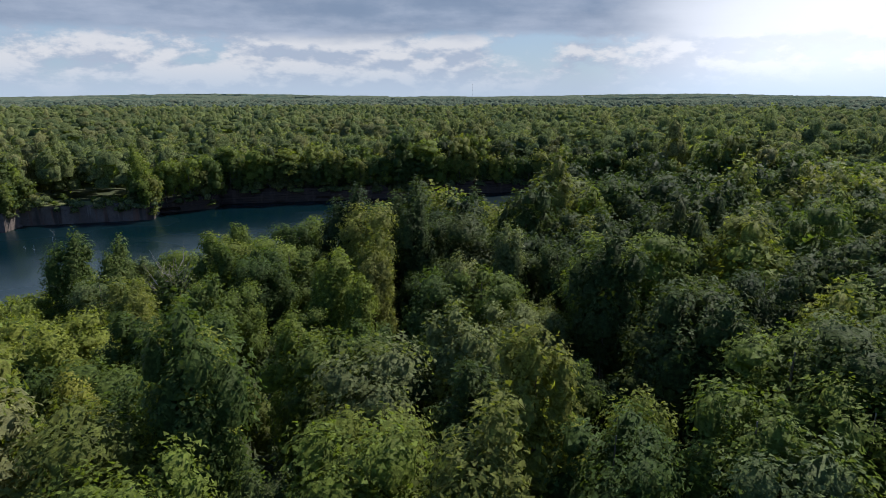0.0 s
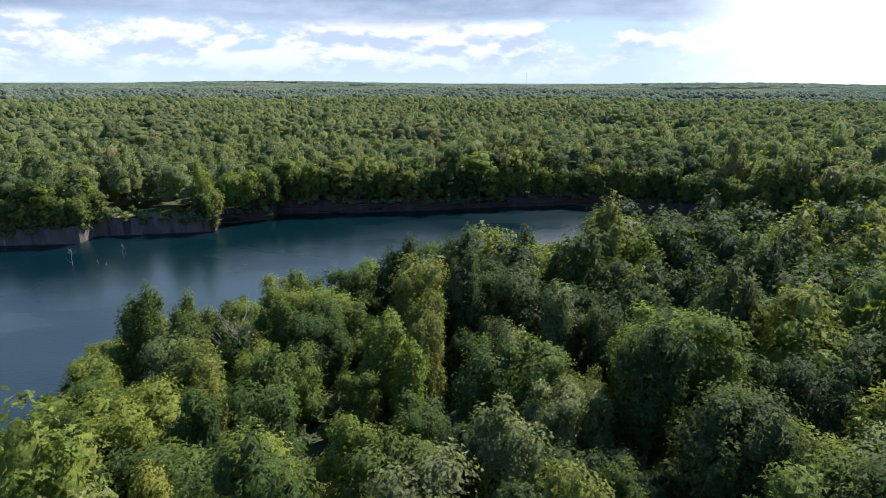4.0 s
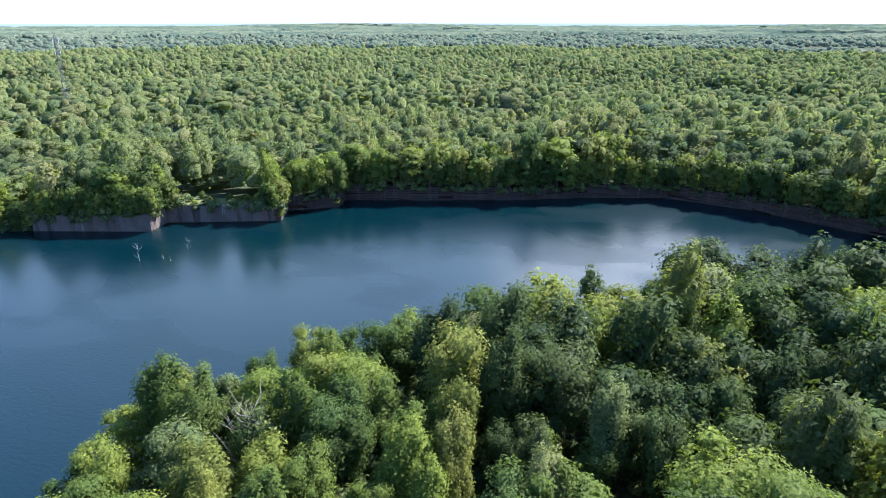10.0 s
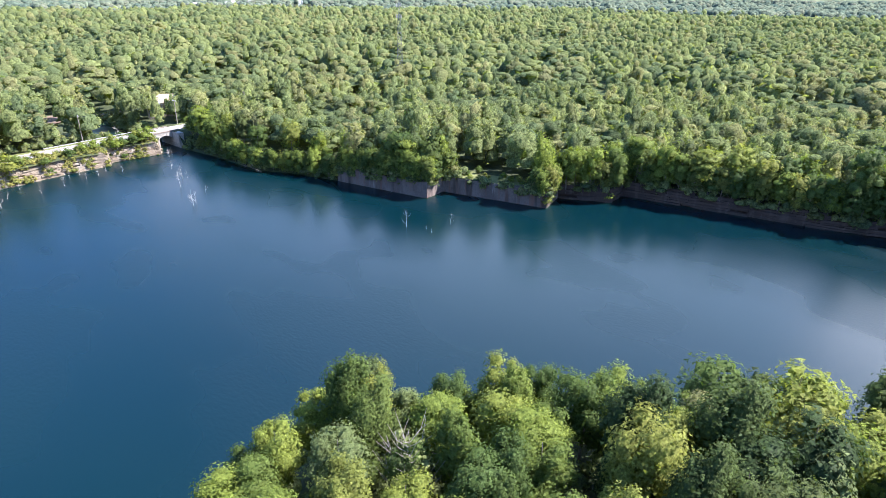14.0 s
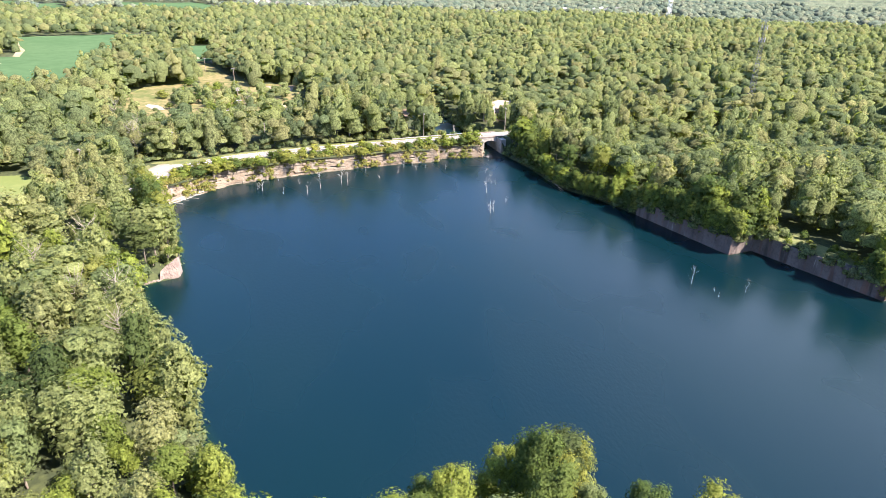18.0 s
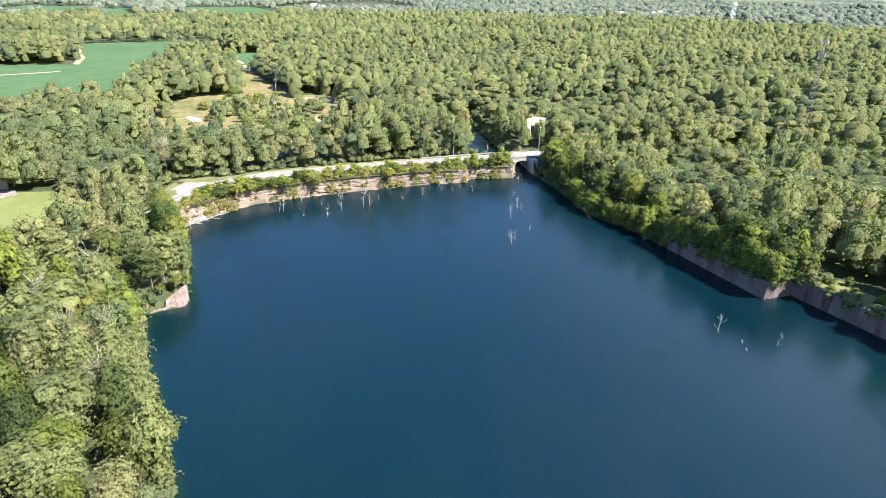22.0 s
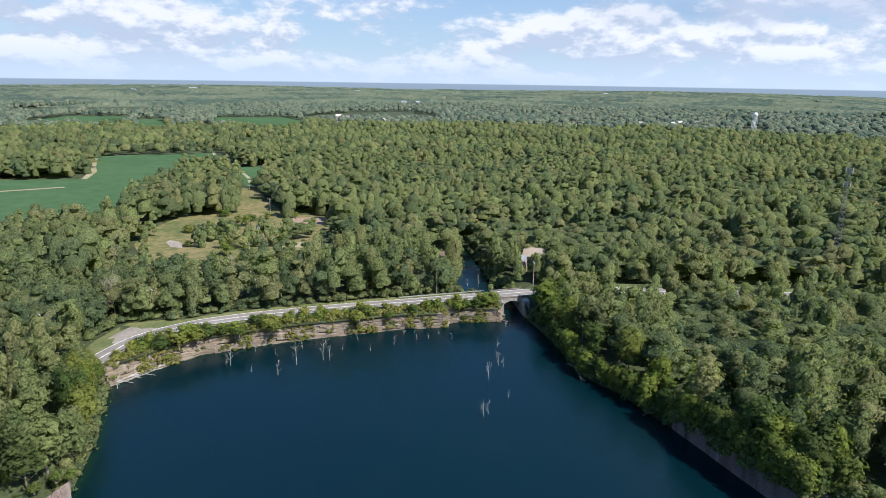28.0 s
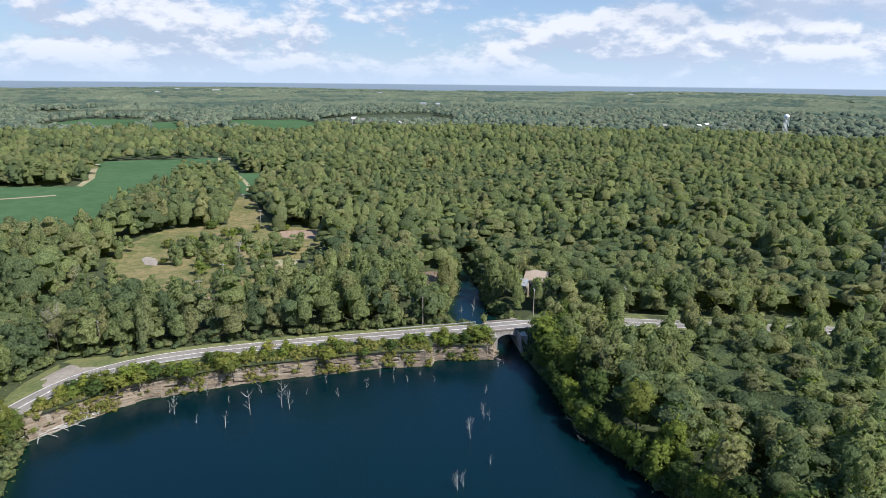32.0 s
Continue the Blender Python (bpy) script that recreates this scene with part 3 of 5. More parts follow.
def curve(line, step=4.0):
    """A smooth line through the corners."""
    q = np.asarray(line, float)
    ext = np.vstack([2 * q[0] - q[1], q, 2 * q[-1] - q[-2]])
    out = []
    for i in range(1, len(ext) - 2):
        p0, p1, p2, p3 = ext[i - 1:i + 3]
        n = max(2, int(np.hypot(*(p2 - p1)) / step))
        for k in range(n):
            t = k / n
            out.append(0.5 * (2 * p1 + (p2 - p0) * t + (2 * p0 - 5 * p1 + 4 * p2 - p3) * t * t + (3 * p1 - p0 - 3 * p2 + p3) * t ** 3))
    out.append(q[-1])
    return np.array(out)


ROAD = [tuple(p) for p in curve(ROAD)]

# ---- road and cover ----
patch("verge", ribbon([q for q in ROAD if q[0] < -200 and q[1] < 134] + [(-247.4, 132)], 5.6, 0.6), M_GRASS, "strip of rough green grass beside the road", "grass", 0.05)
patch("verge", ribbon([q for q in ROAD if q[1] > 150], 7.5, 2.0), M_GRASS, "strip of rough green grass beside the road", "grass", 0.05)
patch("road", ribbon(ROAD, 3.4), M_ROAD, "worn grey two-lane asphalt road along the quarry", "road", 0.14, 3.0)
for off, half in ((3.05, 0.09), (-3.05, 0.09), (0.12, 0.06), (-0.12, 0.06)):
    patch("road_marking", ribbon(ROAD, half, off), M_PAINT, "thin worn painted line on the road", "road marking", 0.155, 3.0)
patch("verge", FORK_GRASS, M_GRASS, "grassy wedge round the gravel pull-off", "grass", 0.08, 3.0)
patch("pull_off", PULL_OFF, M_GRAVEL, "pale gravel pull-off joining the road", "gravel lot", 0.11, 3.0)
patch("field", FIELD, M_FIELD, "broad even green soybean field among woods", "field", 0.3, 20)
patch("field", STRIP, M_FIELD, "narrow green crop strip behind the woods", "field", 0.3, 20)
patch("lane", ribbon(LANE, 1.5), M_STUBBLE, "pale dirt lane at the field's edge", "lane", 0.4, 8)
patch("meadow", MEADOW, M_MEADOW, "dry yellow-green meadow clearing in the woods", "meadow", 0.08, 10)
patch("gravel_patch", [(-349, -10), (-353, -9), (-350, -4), (-344, -1), (-337, 1), (-339, -5), (-343, -7)], M_GRAVEL, "pale bare gravel patch in the meadow", "gravel", 0.16)
patch("bare_earth", [(-403, 46), (-404, 70), (-382, 67), (-386, 50)], M_DIRT, "bare brown earth in the meadow", "earth", 0.14, 4)
patch("bare_earth", [(-333, 46), (-341, 54), (-341, 64), (-332, 63), (-329, 48)], M_STUBBLE, "pale bare track through the meadow", "earth", 0.14, 4)
patch("bare_earth", [(-290, 33), (-290, 38), (-275, 42), (-274, 36)], M_DIRT, "bare brown earth in the meadow", "earth", 0.14, 4)
patch("lawn", LAWN, M_LAWN, "mown bright green lawn behind the trees", "lawn", 0.08)
patch("bare_earth", EARTH, M_DIRT, "bare reddish earth clearing", "earth", 0.08)
patch("earth_bank", SPUR, M_MUD, "bare brown earth bank beside the channel", "earth", 0.6)
patch("wall_top_grass", WALL_TOP, M_GRASS, "pale grassy ledge on top of the quarry wall", "grass", 0.08, 3)
patch("driveway", DRIVE, M_ROAD, "pale grey driveway beside the lawn", "driveway", 0.16, 4)
patch("glade", GLADE, M_GRASS, "small grassy glade beside the road", "grass", 0.08)
patch("village_green", VILLAGE, M_GRASS, "grassy opening beside the village", "grass", 0.3, 30)
for bare in BARE_STRIPS:
    patch("bare_strip", bare, M_STUBBLE, "bare tan earth strip in the field", "earth", 0.5, 8)
for pale_field in STUBBLE:
    patch("field", pale_field, M_STUBBLE, "distant pale stubble field between woods", "field", 0.5, 80)
for far_field in FAR_FIELDS:
    patch("field", far_field, M_FIELD, "distant green field between woods", "field", 0.5, 80)


# ---- rock faces round the water ----
def rock_faces():
    """Courses of jutting blocks along the steep stretches of the shore; the water is to the right of the line."""
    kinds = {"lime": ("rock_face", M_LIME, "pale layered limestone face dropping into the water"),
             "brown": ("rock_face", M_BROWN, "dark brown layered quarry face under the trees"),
             "wall": ("quarry_wall", M_WALL, "sheer rust-stained sawn quarry wall above the water"),
             "cut": ("channel_wall", M_CONCRETE, "weathered concrete side wall of the channel")}
    rng = random.Random(6)
    i, n = 0, len(LAKE)
    while i < n:
        kind = KIND[i]
        if kind == "bank":
            i += 1
            continue
        bm = bmesh.new()
        while i < n and KIND[i] == kind:
            a, b = Vector(SHORE[i]), Vector(SHORE[(i + 1) % n])
            d = (b - a).normalized()
            out, turn, length = Vector((d.y, -d.x)), math.atan2(d.y, d.x), (b - a).length
            z = -1.0
            top = height(*((a + b) / 2))
            course = 0
            while z < top - 0.15:
                tall = {"wall": 3.2, "cut": 2.5}.get(kind, rng.uniform(0.3, 0.7) if kind == "lime" else rng.uniform(0.45, 1.05))
                tall = min(tall, top - z)
                slope = {"lime": 0.26, "brown": 0.12}.get(kind, 0.0) * max(0.0, z)
                s = -rng.uniform(0, 0.8) if kind not in ("wall", "cut") else 0.0
                while s < length:
                    wide = rng.uniform(3.2, 5.5) if kind in ("wall", "cut") else rng.uniform(3.0, 8.0) if kind == "brown" else rng.uniform(1.4, 4.5)
                    wide = min(wide, length - s + (0.0 if kind in ("wall", "cut") else 0.6))
                    jut = rng.uniform(-0.03, 0.05) if kind in ("wall", "cut") else rng.uniform(-0.3, 0.3) - slope + 0.3
                    deep = 2.2
                    c = a + d * (s + wide / 2) + out * (jut - deep / 2 + 0.05)
                    if kind in ("wall", "cut") or rng.random() > 0.05:
                        box(bm, c.x, c.y, z + tall / 2, wide - (0.03 if kind == "wall" else 0.06), deep, tall - (0.01 if kind == "wall" else 0.07),
                            turn + (0 if kind in ("wall", "cut") else rng.uniform(-0.06, 0.06)))
                    s += wide
                z += tall
                course += 1
            # the mass behind the blocks
            if kind not in ("wall", "cut"):
                c = a + d * (length / 2) + out * (-2.4)
                box(bm, c.x, c.y, (top - 1.0) / 2 - 0.1, length + 1.5, 2.2, top + 0.8, turn)
            i += 1
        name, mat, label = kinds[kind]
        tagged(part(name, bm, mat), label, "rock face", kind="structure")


rock_faces()


# ---- trees ----
def lobes_of(shape, rng):
    """The leafy masses of a crown, as parts of its width and height: middle and radii."""
    out = []
    if shape == "poplar":
        for k in range(28):
            h = 0.22 + 0.66 * (k + rng.uniform(0, 1)) / 28
            wide = 0.40 * math.sqrt(max(0.06, 1 - ((h - 0.46) / 0.50) ** 2))
            a, r = k * 2.4 + rng.uniform(-0.6, 0.6), wide * rng.uniform(0.4, 1.08)
            size = rng.uniform(0.10, 0.19) * (1.15 - 0.4 * h)
            out.append((r * math.cos(a), r * math.sin(a), h, size, size * rng.uniform(0.55, 1.0)))
        out.append((0.03, 0.02, 0.89, 0.09, 0.11))
        out.append((-0.12, 0.06, 0.84, 0.09, 0.10))
        out.append((0, 0, 0.50, 0.24, 0.28))
    elif shape == "round":
        for k in range(28):
            h = 0.28 + 0.58 * (k + rng.uniform(0, 1)) / 28
            wide = 0.43 * math.sqrt(max(0.06, 1 - ((h - 0.50) / 0.46) ** 2))
            a, r = k * 2.4 + rng.uniform(-0.6, 0.6), wide * rng.uniform(0.5, 1.08)
            size = rng.uniform(0.11, 0.21)
            out.append((r * math.cos(a), r * math.sin(a), h, size, size * rng.uniform(0.42, 0.66)))
        out.append((0.04, 0, 0.88, 0.14, 0.09))
        out.append((0, 0, 0.52, 0.30, 0.24))
    else:                       # wide, flat-layered crown
        for k in range(26):
            h = 0.36 + 0.50 * (k + rng.uniform(0, 1)) / 26
            a, r = k * 2.4 + rng.uniform(-0.6, 0.6), rng.uniform(0.15, 0.48) * (1.3 - 0.7 * h)
            size = rng.uniform(0.12, 0.24)
            out.append((r * math.cos(a), r * math.sin(a), h, size, size * rng.uniform(0.26, 0.4)))
        out.append((0, 0, 0.58, 0.28, 0.22))
        out.append((0, 0, 0.85, 0.17, 0.09))
    return np.array(out)


def ball(sub):
    bm = bmesh.new()
    bmesh.ops.create_icosphere(bm, subdivisions=sub, radius=1.0)
    v = np.array([p.co[:] for p in bm.verts])
    f = np.array([[p.index for p in q.verts] for q in bm.faces])
    bm.free()
    return v, f


BALL1 = ball(1)    # 20 faces


def clustered(shape, seed, lobes, swell, count, leaf, wide, tall, core, ruffle, under=-0.6, rugged=0.06, hull=0.90, shell=0.84):
    """A crown of leafy clusters round its limbs, each a closed mass with sprays of leaves on it.
    Gives places, faces, normals and which faces are the masses."""
    rng = np.random.default_rng(seed)
    lobe = lobes_of(shape, rng)
    heart = np.array([(0, 0, 0.50, 0.28, 0.24)] if lobes > 20 else [(0, 0, 0.52, 0.38, 0.31)] if lobes else [(0, 0, 0.52, 0.47, 0.40)])
    outer = lobe[:26]
    lobe = np.vstack([outer[np.linspace(0, len(outer) - 1, lobes).astype(int)], heart])
    mid = lobe[:, :3] * (wide * 0.80, wide * 0.80, tall)
    rad = np.c_[lobe[:, 3] * wide * 0.92, lobe[:, 3] * wide * 0.92, lobe[:, 4] * tall] * swell
    rad *= rng.uniform(0.78, 1.22, (len(rad), 1))
    rad[-1] = heart[0, 3] * wide * 0.92, heart[0, 3] * wide * 0.92, heart[0, 4] * tall
    mid[:-1, 2] += rng.uniform(-0.03, 0.05, len(mid) - 1) * tall
    heart_at = np.array((0, 0, tall * 0.45))
    dome = np.array((wide * 0.5, wide * 0.5, tall * 0.5))

    def buried(p, own, depth):
        """Whether places lie inside another cluster than their own."""
        deep = np.linalg.norm((p[:, None] - mid[None]) / rad[None], axis=2)
        deep[np.arange(len(p)), own] = 9
        return deep.min(1) < depth

    def shading(p, own):
        n = (p - mid[own]) / rad[own] ** 2
        n /= np.linalg.norm(n, axis=1)[:, None]
        out = (p - heart_at) / dome ** 2
        out /= np.linalg.norm(out, axis=1)[:, None]
        n = n * 0.42 + out * 0.34 + (0, 0, 0.30)
        return n / np.linalg.norm(n, axis=1)[:, None]

    # the sprays of leaves
    area = rad[:, 0] * rad[:, 2]
    own = rng.choice(len(mid), count * 5, p=area / area.sum())
    way = rng.normal(size=(count * 5, 3)) + (0, 0, 0.3)
    way /= np.linalg.norm(way, axis=1)[:, None]
    at = mid[own] + way * rad[own] * (shell + (1.42 - shell) * rng.uniform(0, 1, (count * 5, 1)) ** 1.3)
    good = np.nonzero((way[:, 2] > under) & ~buried(at, own, shell - 0.02))[0][:count]
    at, own, count = at[good], own[good], len(good)
    shade = shading(at, own)
    normal = shade + rng.normal(size=(count, 3)) * ruffle + (0, 0, 0.1)
    normal /= np.linalg.norm(normal, axis=1)[:, None]
    shade = shade + rng.normal(size=(count, 3)) * 0.24
    shade /= np.linalg.norm(shade, axis=1)[:, None]
    side = np.cross(normal, rng.normal(size=(count, 3)))
    side /= np.linalg.norm(side, axis=1)[:, None]
    ahead = np.cross(normal, side)
    size = leaf * rng.uniform(0.6, 1.35, count)[:, None]
    tri = np.stack([at + side * size * 0.62, at + ahead * size * 1.1, at - side * size * 0.62], 1).reshape(-1, 3)
    vs, fs, ns, base = [tri], [np.arange(count * 3).reshape(-1, 3)], [np.repeat(shade, 3, 0)], count * 3
    # the masses, without what is hidden in one another or turned down
    for k in range(len(mid)):
        p = mid[k] + core[0] * rad[k] * hull * (1 + rng.uniform(-rugged, rugged, (len(core[0]), 1)))
        own = np.full(len(p), k)
        middle = p[core[1]].mean(1)
        keep = (core[0][core[1]][:, :, 2].mean(1) > under) & ~(buried(p, own, 0.98)[core[1]].all(1) & buried(middle, np.full(len(middle), k), 0.98))
        vs.append(p)
        ns.append(shading(p, own))
        fs.append(core[1][keep] + base)
        base += len(p)
    f = np.vstack(fs)
    return np.vstack(vs), f, np.vstack(ns), (f[:, 0] >= count * 3).astype(int)


def crown_mesh(name, shape, seed, count, leaf, wide, tall, mats, core, lobes=28, swell=1.0, ruffle=0.40):
    v, f, normal, inner = clustered(shape, seed, lobes, swell, count, leaf, wide, tall, core, ruffle, hull=0.76, shell=0.80)
    return from_arrays(name, v, f, mats[0], normals=normal, inner=(inner, mats[1])), lobes_of(shape, np.random.default_rng(seed))


def trunk_mesh(lobes, wide, tall, mat):
    bm = bmesh.new()
    rod(bm, (0, 0, -0.4), (0.1, 0.05, tall * 0.38), 0.20, 0.14, 7)
    rod(bm, (0.1, 0.05, tall * 0.38), (0, 0, tall * 0.84), 0.14, 0.03, 6)
    for x, y, h, r, hh in lobes[:20:4]:
        rod(bm, (0.05, 0.03, tall * max(0.16, h - 0.22)), (x * wide, y * wide, h * tall), 0.07, 0.02, 4)
    me = bpy.data.meshes.new("trunk")
    bm.to_mesh(me)
    bm.free()
    me.materials.append(mat)
    return me


# templates: width and height in metres
KINDS = [("poplar", 6.8, 15.6), ("poplar", 6.4, 16.2), ("round", 8.2, 14.6), ("round", 7.4, 15.4), ("layered", 8.8, 13.8), ("poplar", 7.2, 14.8), ("round", 6.8, 13.2)]
SHARE = [0.17, 0.13, 0.2, 0.16, 0.12, 0.12, 0.1]
NEAR, MIDDLE, SHORE_ROW = [], [], []
for i, (shape, wide, tall) in enumerate(KINDS):
    for store, count, leaf, *form in ((NEAR, 5100, 0.245, BALL1, 26, 1.0), (MIDDLE, 1350, 0.43, BALL1, 18, 1.22), (SHORE_ROW, 460, 0.66, BALL1, 14, 1.4)):
        crown, lobes = crown_mesh("crown", shape, 20 + i, count, leaf, wide, tall, M_LEAF, *form)
        pale, _ = crown_mesh("crown", shape, 20 + i, count, leaf, wide, tall, M_LEAF_PALE, *form)
        gold, _ = crown_mesh("crown", shape, 20 + i, count, leaf, wide, tall, M_LEAF_YELLOW, *form)
        deep, _ = crown_mesh("crown", shape, 20 + i, count, leaf, wide, tall, M_LEAF_DEEP_SHADED, *form)
        store.append((crown, trunk_mesh(lobes, wide, tall, M_BARK), pale, gold, deep))

CLEAR = [FORK_GRASS, WALL_TOP, DRIVE, PULL_OFF, FIELD, STRIP, LAWN, EARTH, SPUR, BANK_BRUSH, GLADE] + FAR_FIELDS + STUBBLE + [VILLAGE]
HOUSE = (-286, 164.5)


def spots(x0, x1, y0, y1, step, seed):
    """Places for trees on a shaken grid, off the water, the road and the open land."""
    rng = np.random.default_rng(seed)
    gx, gy = np.meshgrid(np.arange(x0, x1, step), np.arange(y0, y1, step))
    gx[1::2] += step / 2
    gx, gy = gx.ravel() + rng.uniform(-0.46, 0.46, gx.size) * step, gy.ravel() + rng.uniform(-0.46, 0.46, gy.size) * step
    d, nearest = reach(gx, gy, SHORE, True)
    q = np.asarray(ROAD)
    r, which = reach(gx, gy, ROAD)
    a, b = q[which], q[which + 1]
    left = (b[:, 0] - a[:, 0]) * (gy - a[:, 1]) - (b[:, 1] - a[:, 1]) * (gx - a[:, 0]) > 0
    d = d + np.array([0.9 if k in ("brown", "wall") else 0.0 for k in KIND])[nearest]
    keep = ~inside(gx, gy, SHORE) & (d > 1.6) & (r > np.where(gx > -198, 2.8, np.where(left, np.where(gy > 108, 10.0, 7.2), 6.5)))
    lane, _ = reach(gx, gy, LANE)
    keep &= lane > 6
    for polygon in CLEAR:
        keep &= ~inside(gx, gy, polygon)
    # the clearings of the meadow
    for polygon in OPENINGS:
        keep &= ~inside(gx, gy, polygon)
    # the rocky strip between road and water carries shrubs only
    keep &= ~((r < 26) & (d < 22) & (gx < -198) & (gy < 138) & ~left)
    # open ground round the house
    keep &= reach(gx, gy, [HOUSE, (HOUSE[0] + 3, HOUSE[1] - 8)])[0] > 4.2
    keep &= (np.hypot(gx + 268, gy - 298) > 4) & (np.hypot(gx + 239, gy - 149) > 5)
    return gx[keep], gy[keep]


def along(px, py):
    """The distance from the strip of land and water over which the flight goes."""
    return reach(px, py, [(0, 0), (6, 30), (8, 46), (-20, 76), (-56, 100)])[0]


def facing(px, py):
    """Whether a place is ever in front of the flight."""
    a = np.degrees(np.arctan2(px + 12, py - 45))
    first = np.degrees(np.arctan2(px, py + 3))
    return ((a > -138) & (a < 5)) | ((first > -45) & (first < 44))


def stands(px, py):
    """Slow change of the kind of wood over the land, 0 to 1."""
    return 0.5 + 0.5 * np.sin(px * 0.055 + 2 * np.sin(py * 0.031)) * np.cos(py * 0.047 + np.sin(px * 0.023))


rng = np.random.default_rng(11)
gx, gy = spots(-700, 430, -330, 900, 6.3, 5)
far_r = along(gx, gy)
show = facing(gx, gy) & ~((gy < 12) & (np.abs(gx) < 45))
gx, gy, far_r = gx[show], gy[show], far_r[show]
shore_d, shore_i = reach(gx, gy, SHORE, True)
# single trees: the land under the flight and its two sides, then the first rows along the water
near_land = ((gx > -62) & (gx < 100) & (gy < 175) & (far_r < 125)) | ((gy < 32) & (gy > -22) & (gx > -165) & (gx < -40))
rows = (shore_d < 7.5) & (gx > -262) & (gx < 120)
single = np.nonzero(near_land | rows)[0]
taken = np.zeros(len(gx), bool)
taken[single] = True
stand = stands(gx, gy)
GOLDEN = [(-35, 52), (-40, 46), (34, 71), (-51.5, 73), (-48, 70), (-20, 71), (-27, 40), (25, 125), (-18, 115), (30, 105)]
NAMES = {"poplar": ("poplar_tree", "tall green poplar with an open uneven crown"), "round": ("maple_tree", "full round green maple with a dense crown"),
         "layered": ("locust_tree", "spreading green locust with a layered crown")}
for k in single:
    x, y = float(gx[k]), float(gy[k])
    kind = int(rng.choice(len(KINDS), p=SHARE))
    store = NEAR if far_r[k] < 31 and near_land[k] else MIDDLE if far_r[k] < 105 else SHORE_ROW
    crown, trunk, pale, gold, deep = store[kind]
    pale_chance = 0.6 if y < 34 and x < -60 else 0.07
    tip = x < -22 and x > -62 and y > 40
    size = float(rng.uniform(0.78, 1.22) - 0.28 * (stand[k] < 0.3) - 0.38 * (rng.uniform() < 0.14))
    size = min(max(size * 1.06, 0.82), 1.03) if tip else size * 1.17 if x > -60 and y > 34 and y < 175 else size * 1.2 if x > -100 and y > 175 else size
    name, words = NAMES[KINDS[kind][0]]
    tree = thing(name, x, y, height(x, y) - 0.2, float(rng.uniform(0, 360)), size)
    tree.scale = (size * rng.uniform(0.92, 1.28), size * rng.uniform(0.92, 1.28), size * rng.uniform(0.92, 1.06))
    new("trunk", trunk).parent = tree
    leaf = pale if rng.uniform() < pale_chance else crown
    # dark kinds mixed in; round (12, 92) their colour paints the deep shade
    if leaf is crown and rng.uniform() < (0.9 if math.hypot(x - 12, y - 92) < 15 else 0.5 if -8 < x < 75 and y > 50 else 0.12):
        leaf, words = deep, words.replace("green", "dark green")
    if min(math.hypot(x - a, y - b) for a, b in GOLDEN) < 3.6 or (x < -12 and y < 64 and y > 20 and rng.uniform() < 0.10):
        leaf, words = gold, words.replace("green", "yellow-green")
    new("crown", leaf).parent = tree
    tagged(tree, words + (" by the water" if shore_d[k] < 5 else ""), "tree", name.split("_")[0] + "s round the quarry")


# young trees between the road's bend and the water
for x, y, size in ((-196, 10.4, 0.72), (-192.5, 11.6, 0.66), (-199.4, 10.9, 0.6), (-189, 11.5, 0.8), (-194.5, 8.2, 0.55), (-184, 12.5, 1.0), (-180, 13.5, 1.05), (-188, 10.5, 0.95), (-176, 14, 1.0),
                   (-239.5, 151.5, 0.72), (-235.5, 152.5, 0.85), (-231, 153, 0.9), (-241, 156, 0.8), (-236.5, 158, 0.95), (-242.5, 162, 0.8), (-240, 167, 0.9), (-227, 154, 0.95)):
    kind = int(rng.choice((2, 3, 4)))
    crown, trunk, pale, gold, deep = MIDDLE[kind]
    name, words = NAMES[KINDS[kind][0]]
    tree = thing(name, x, y, height(x, y) - 0.3, float(rng.uniform(0, 360)), size)
    new("trunk", trunk).parent = tree
    new("crown", crown).parent = tree
    tagged(tree, words + " beside the road", "tree", name.split("_")[0] + "s round the quarry")
# trees leaning out over the bank between the bridge and the quarry wall
for (x0, y0), (x1, y1) in zip(SHORE, np.roll(SHORE, -1, 0)):
    if not (-238 < x0 < -155 and y0 > 146 and x1 > x0):
        continue
    long = math.hypot(x1 - x0, y1 - y0)
    for k in range(int(long / 4.2) + 1):
        t = min(1.0, (k + rng.uniform(0.1, 0.9)) * 4.2 / long)
        x, y = float(x0 + (x1 - x0) * t), float(y0 + (y1 - y0) * t + 0.9)
        kind = int(rng.choice((2, 3, 4, 6)))
        crown, trunk, pale, gold, deep = SHORE_ROW[kind]
        name, words = NAMES[KINDS[kind][0]]
        tree = thing(name, x, y, height(x, y) - 1.6, float(rng.uniform(0, 360)), float(rng.uniform(0.6, 0.85)))
        new("trunk", trunk).parent = tree
        new("crown", crown).parent = tree
        tagged(tree, words + " leaning over the water", "tree", name.split("_")[0] + "s round the quarry")
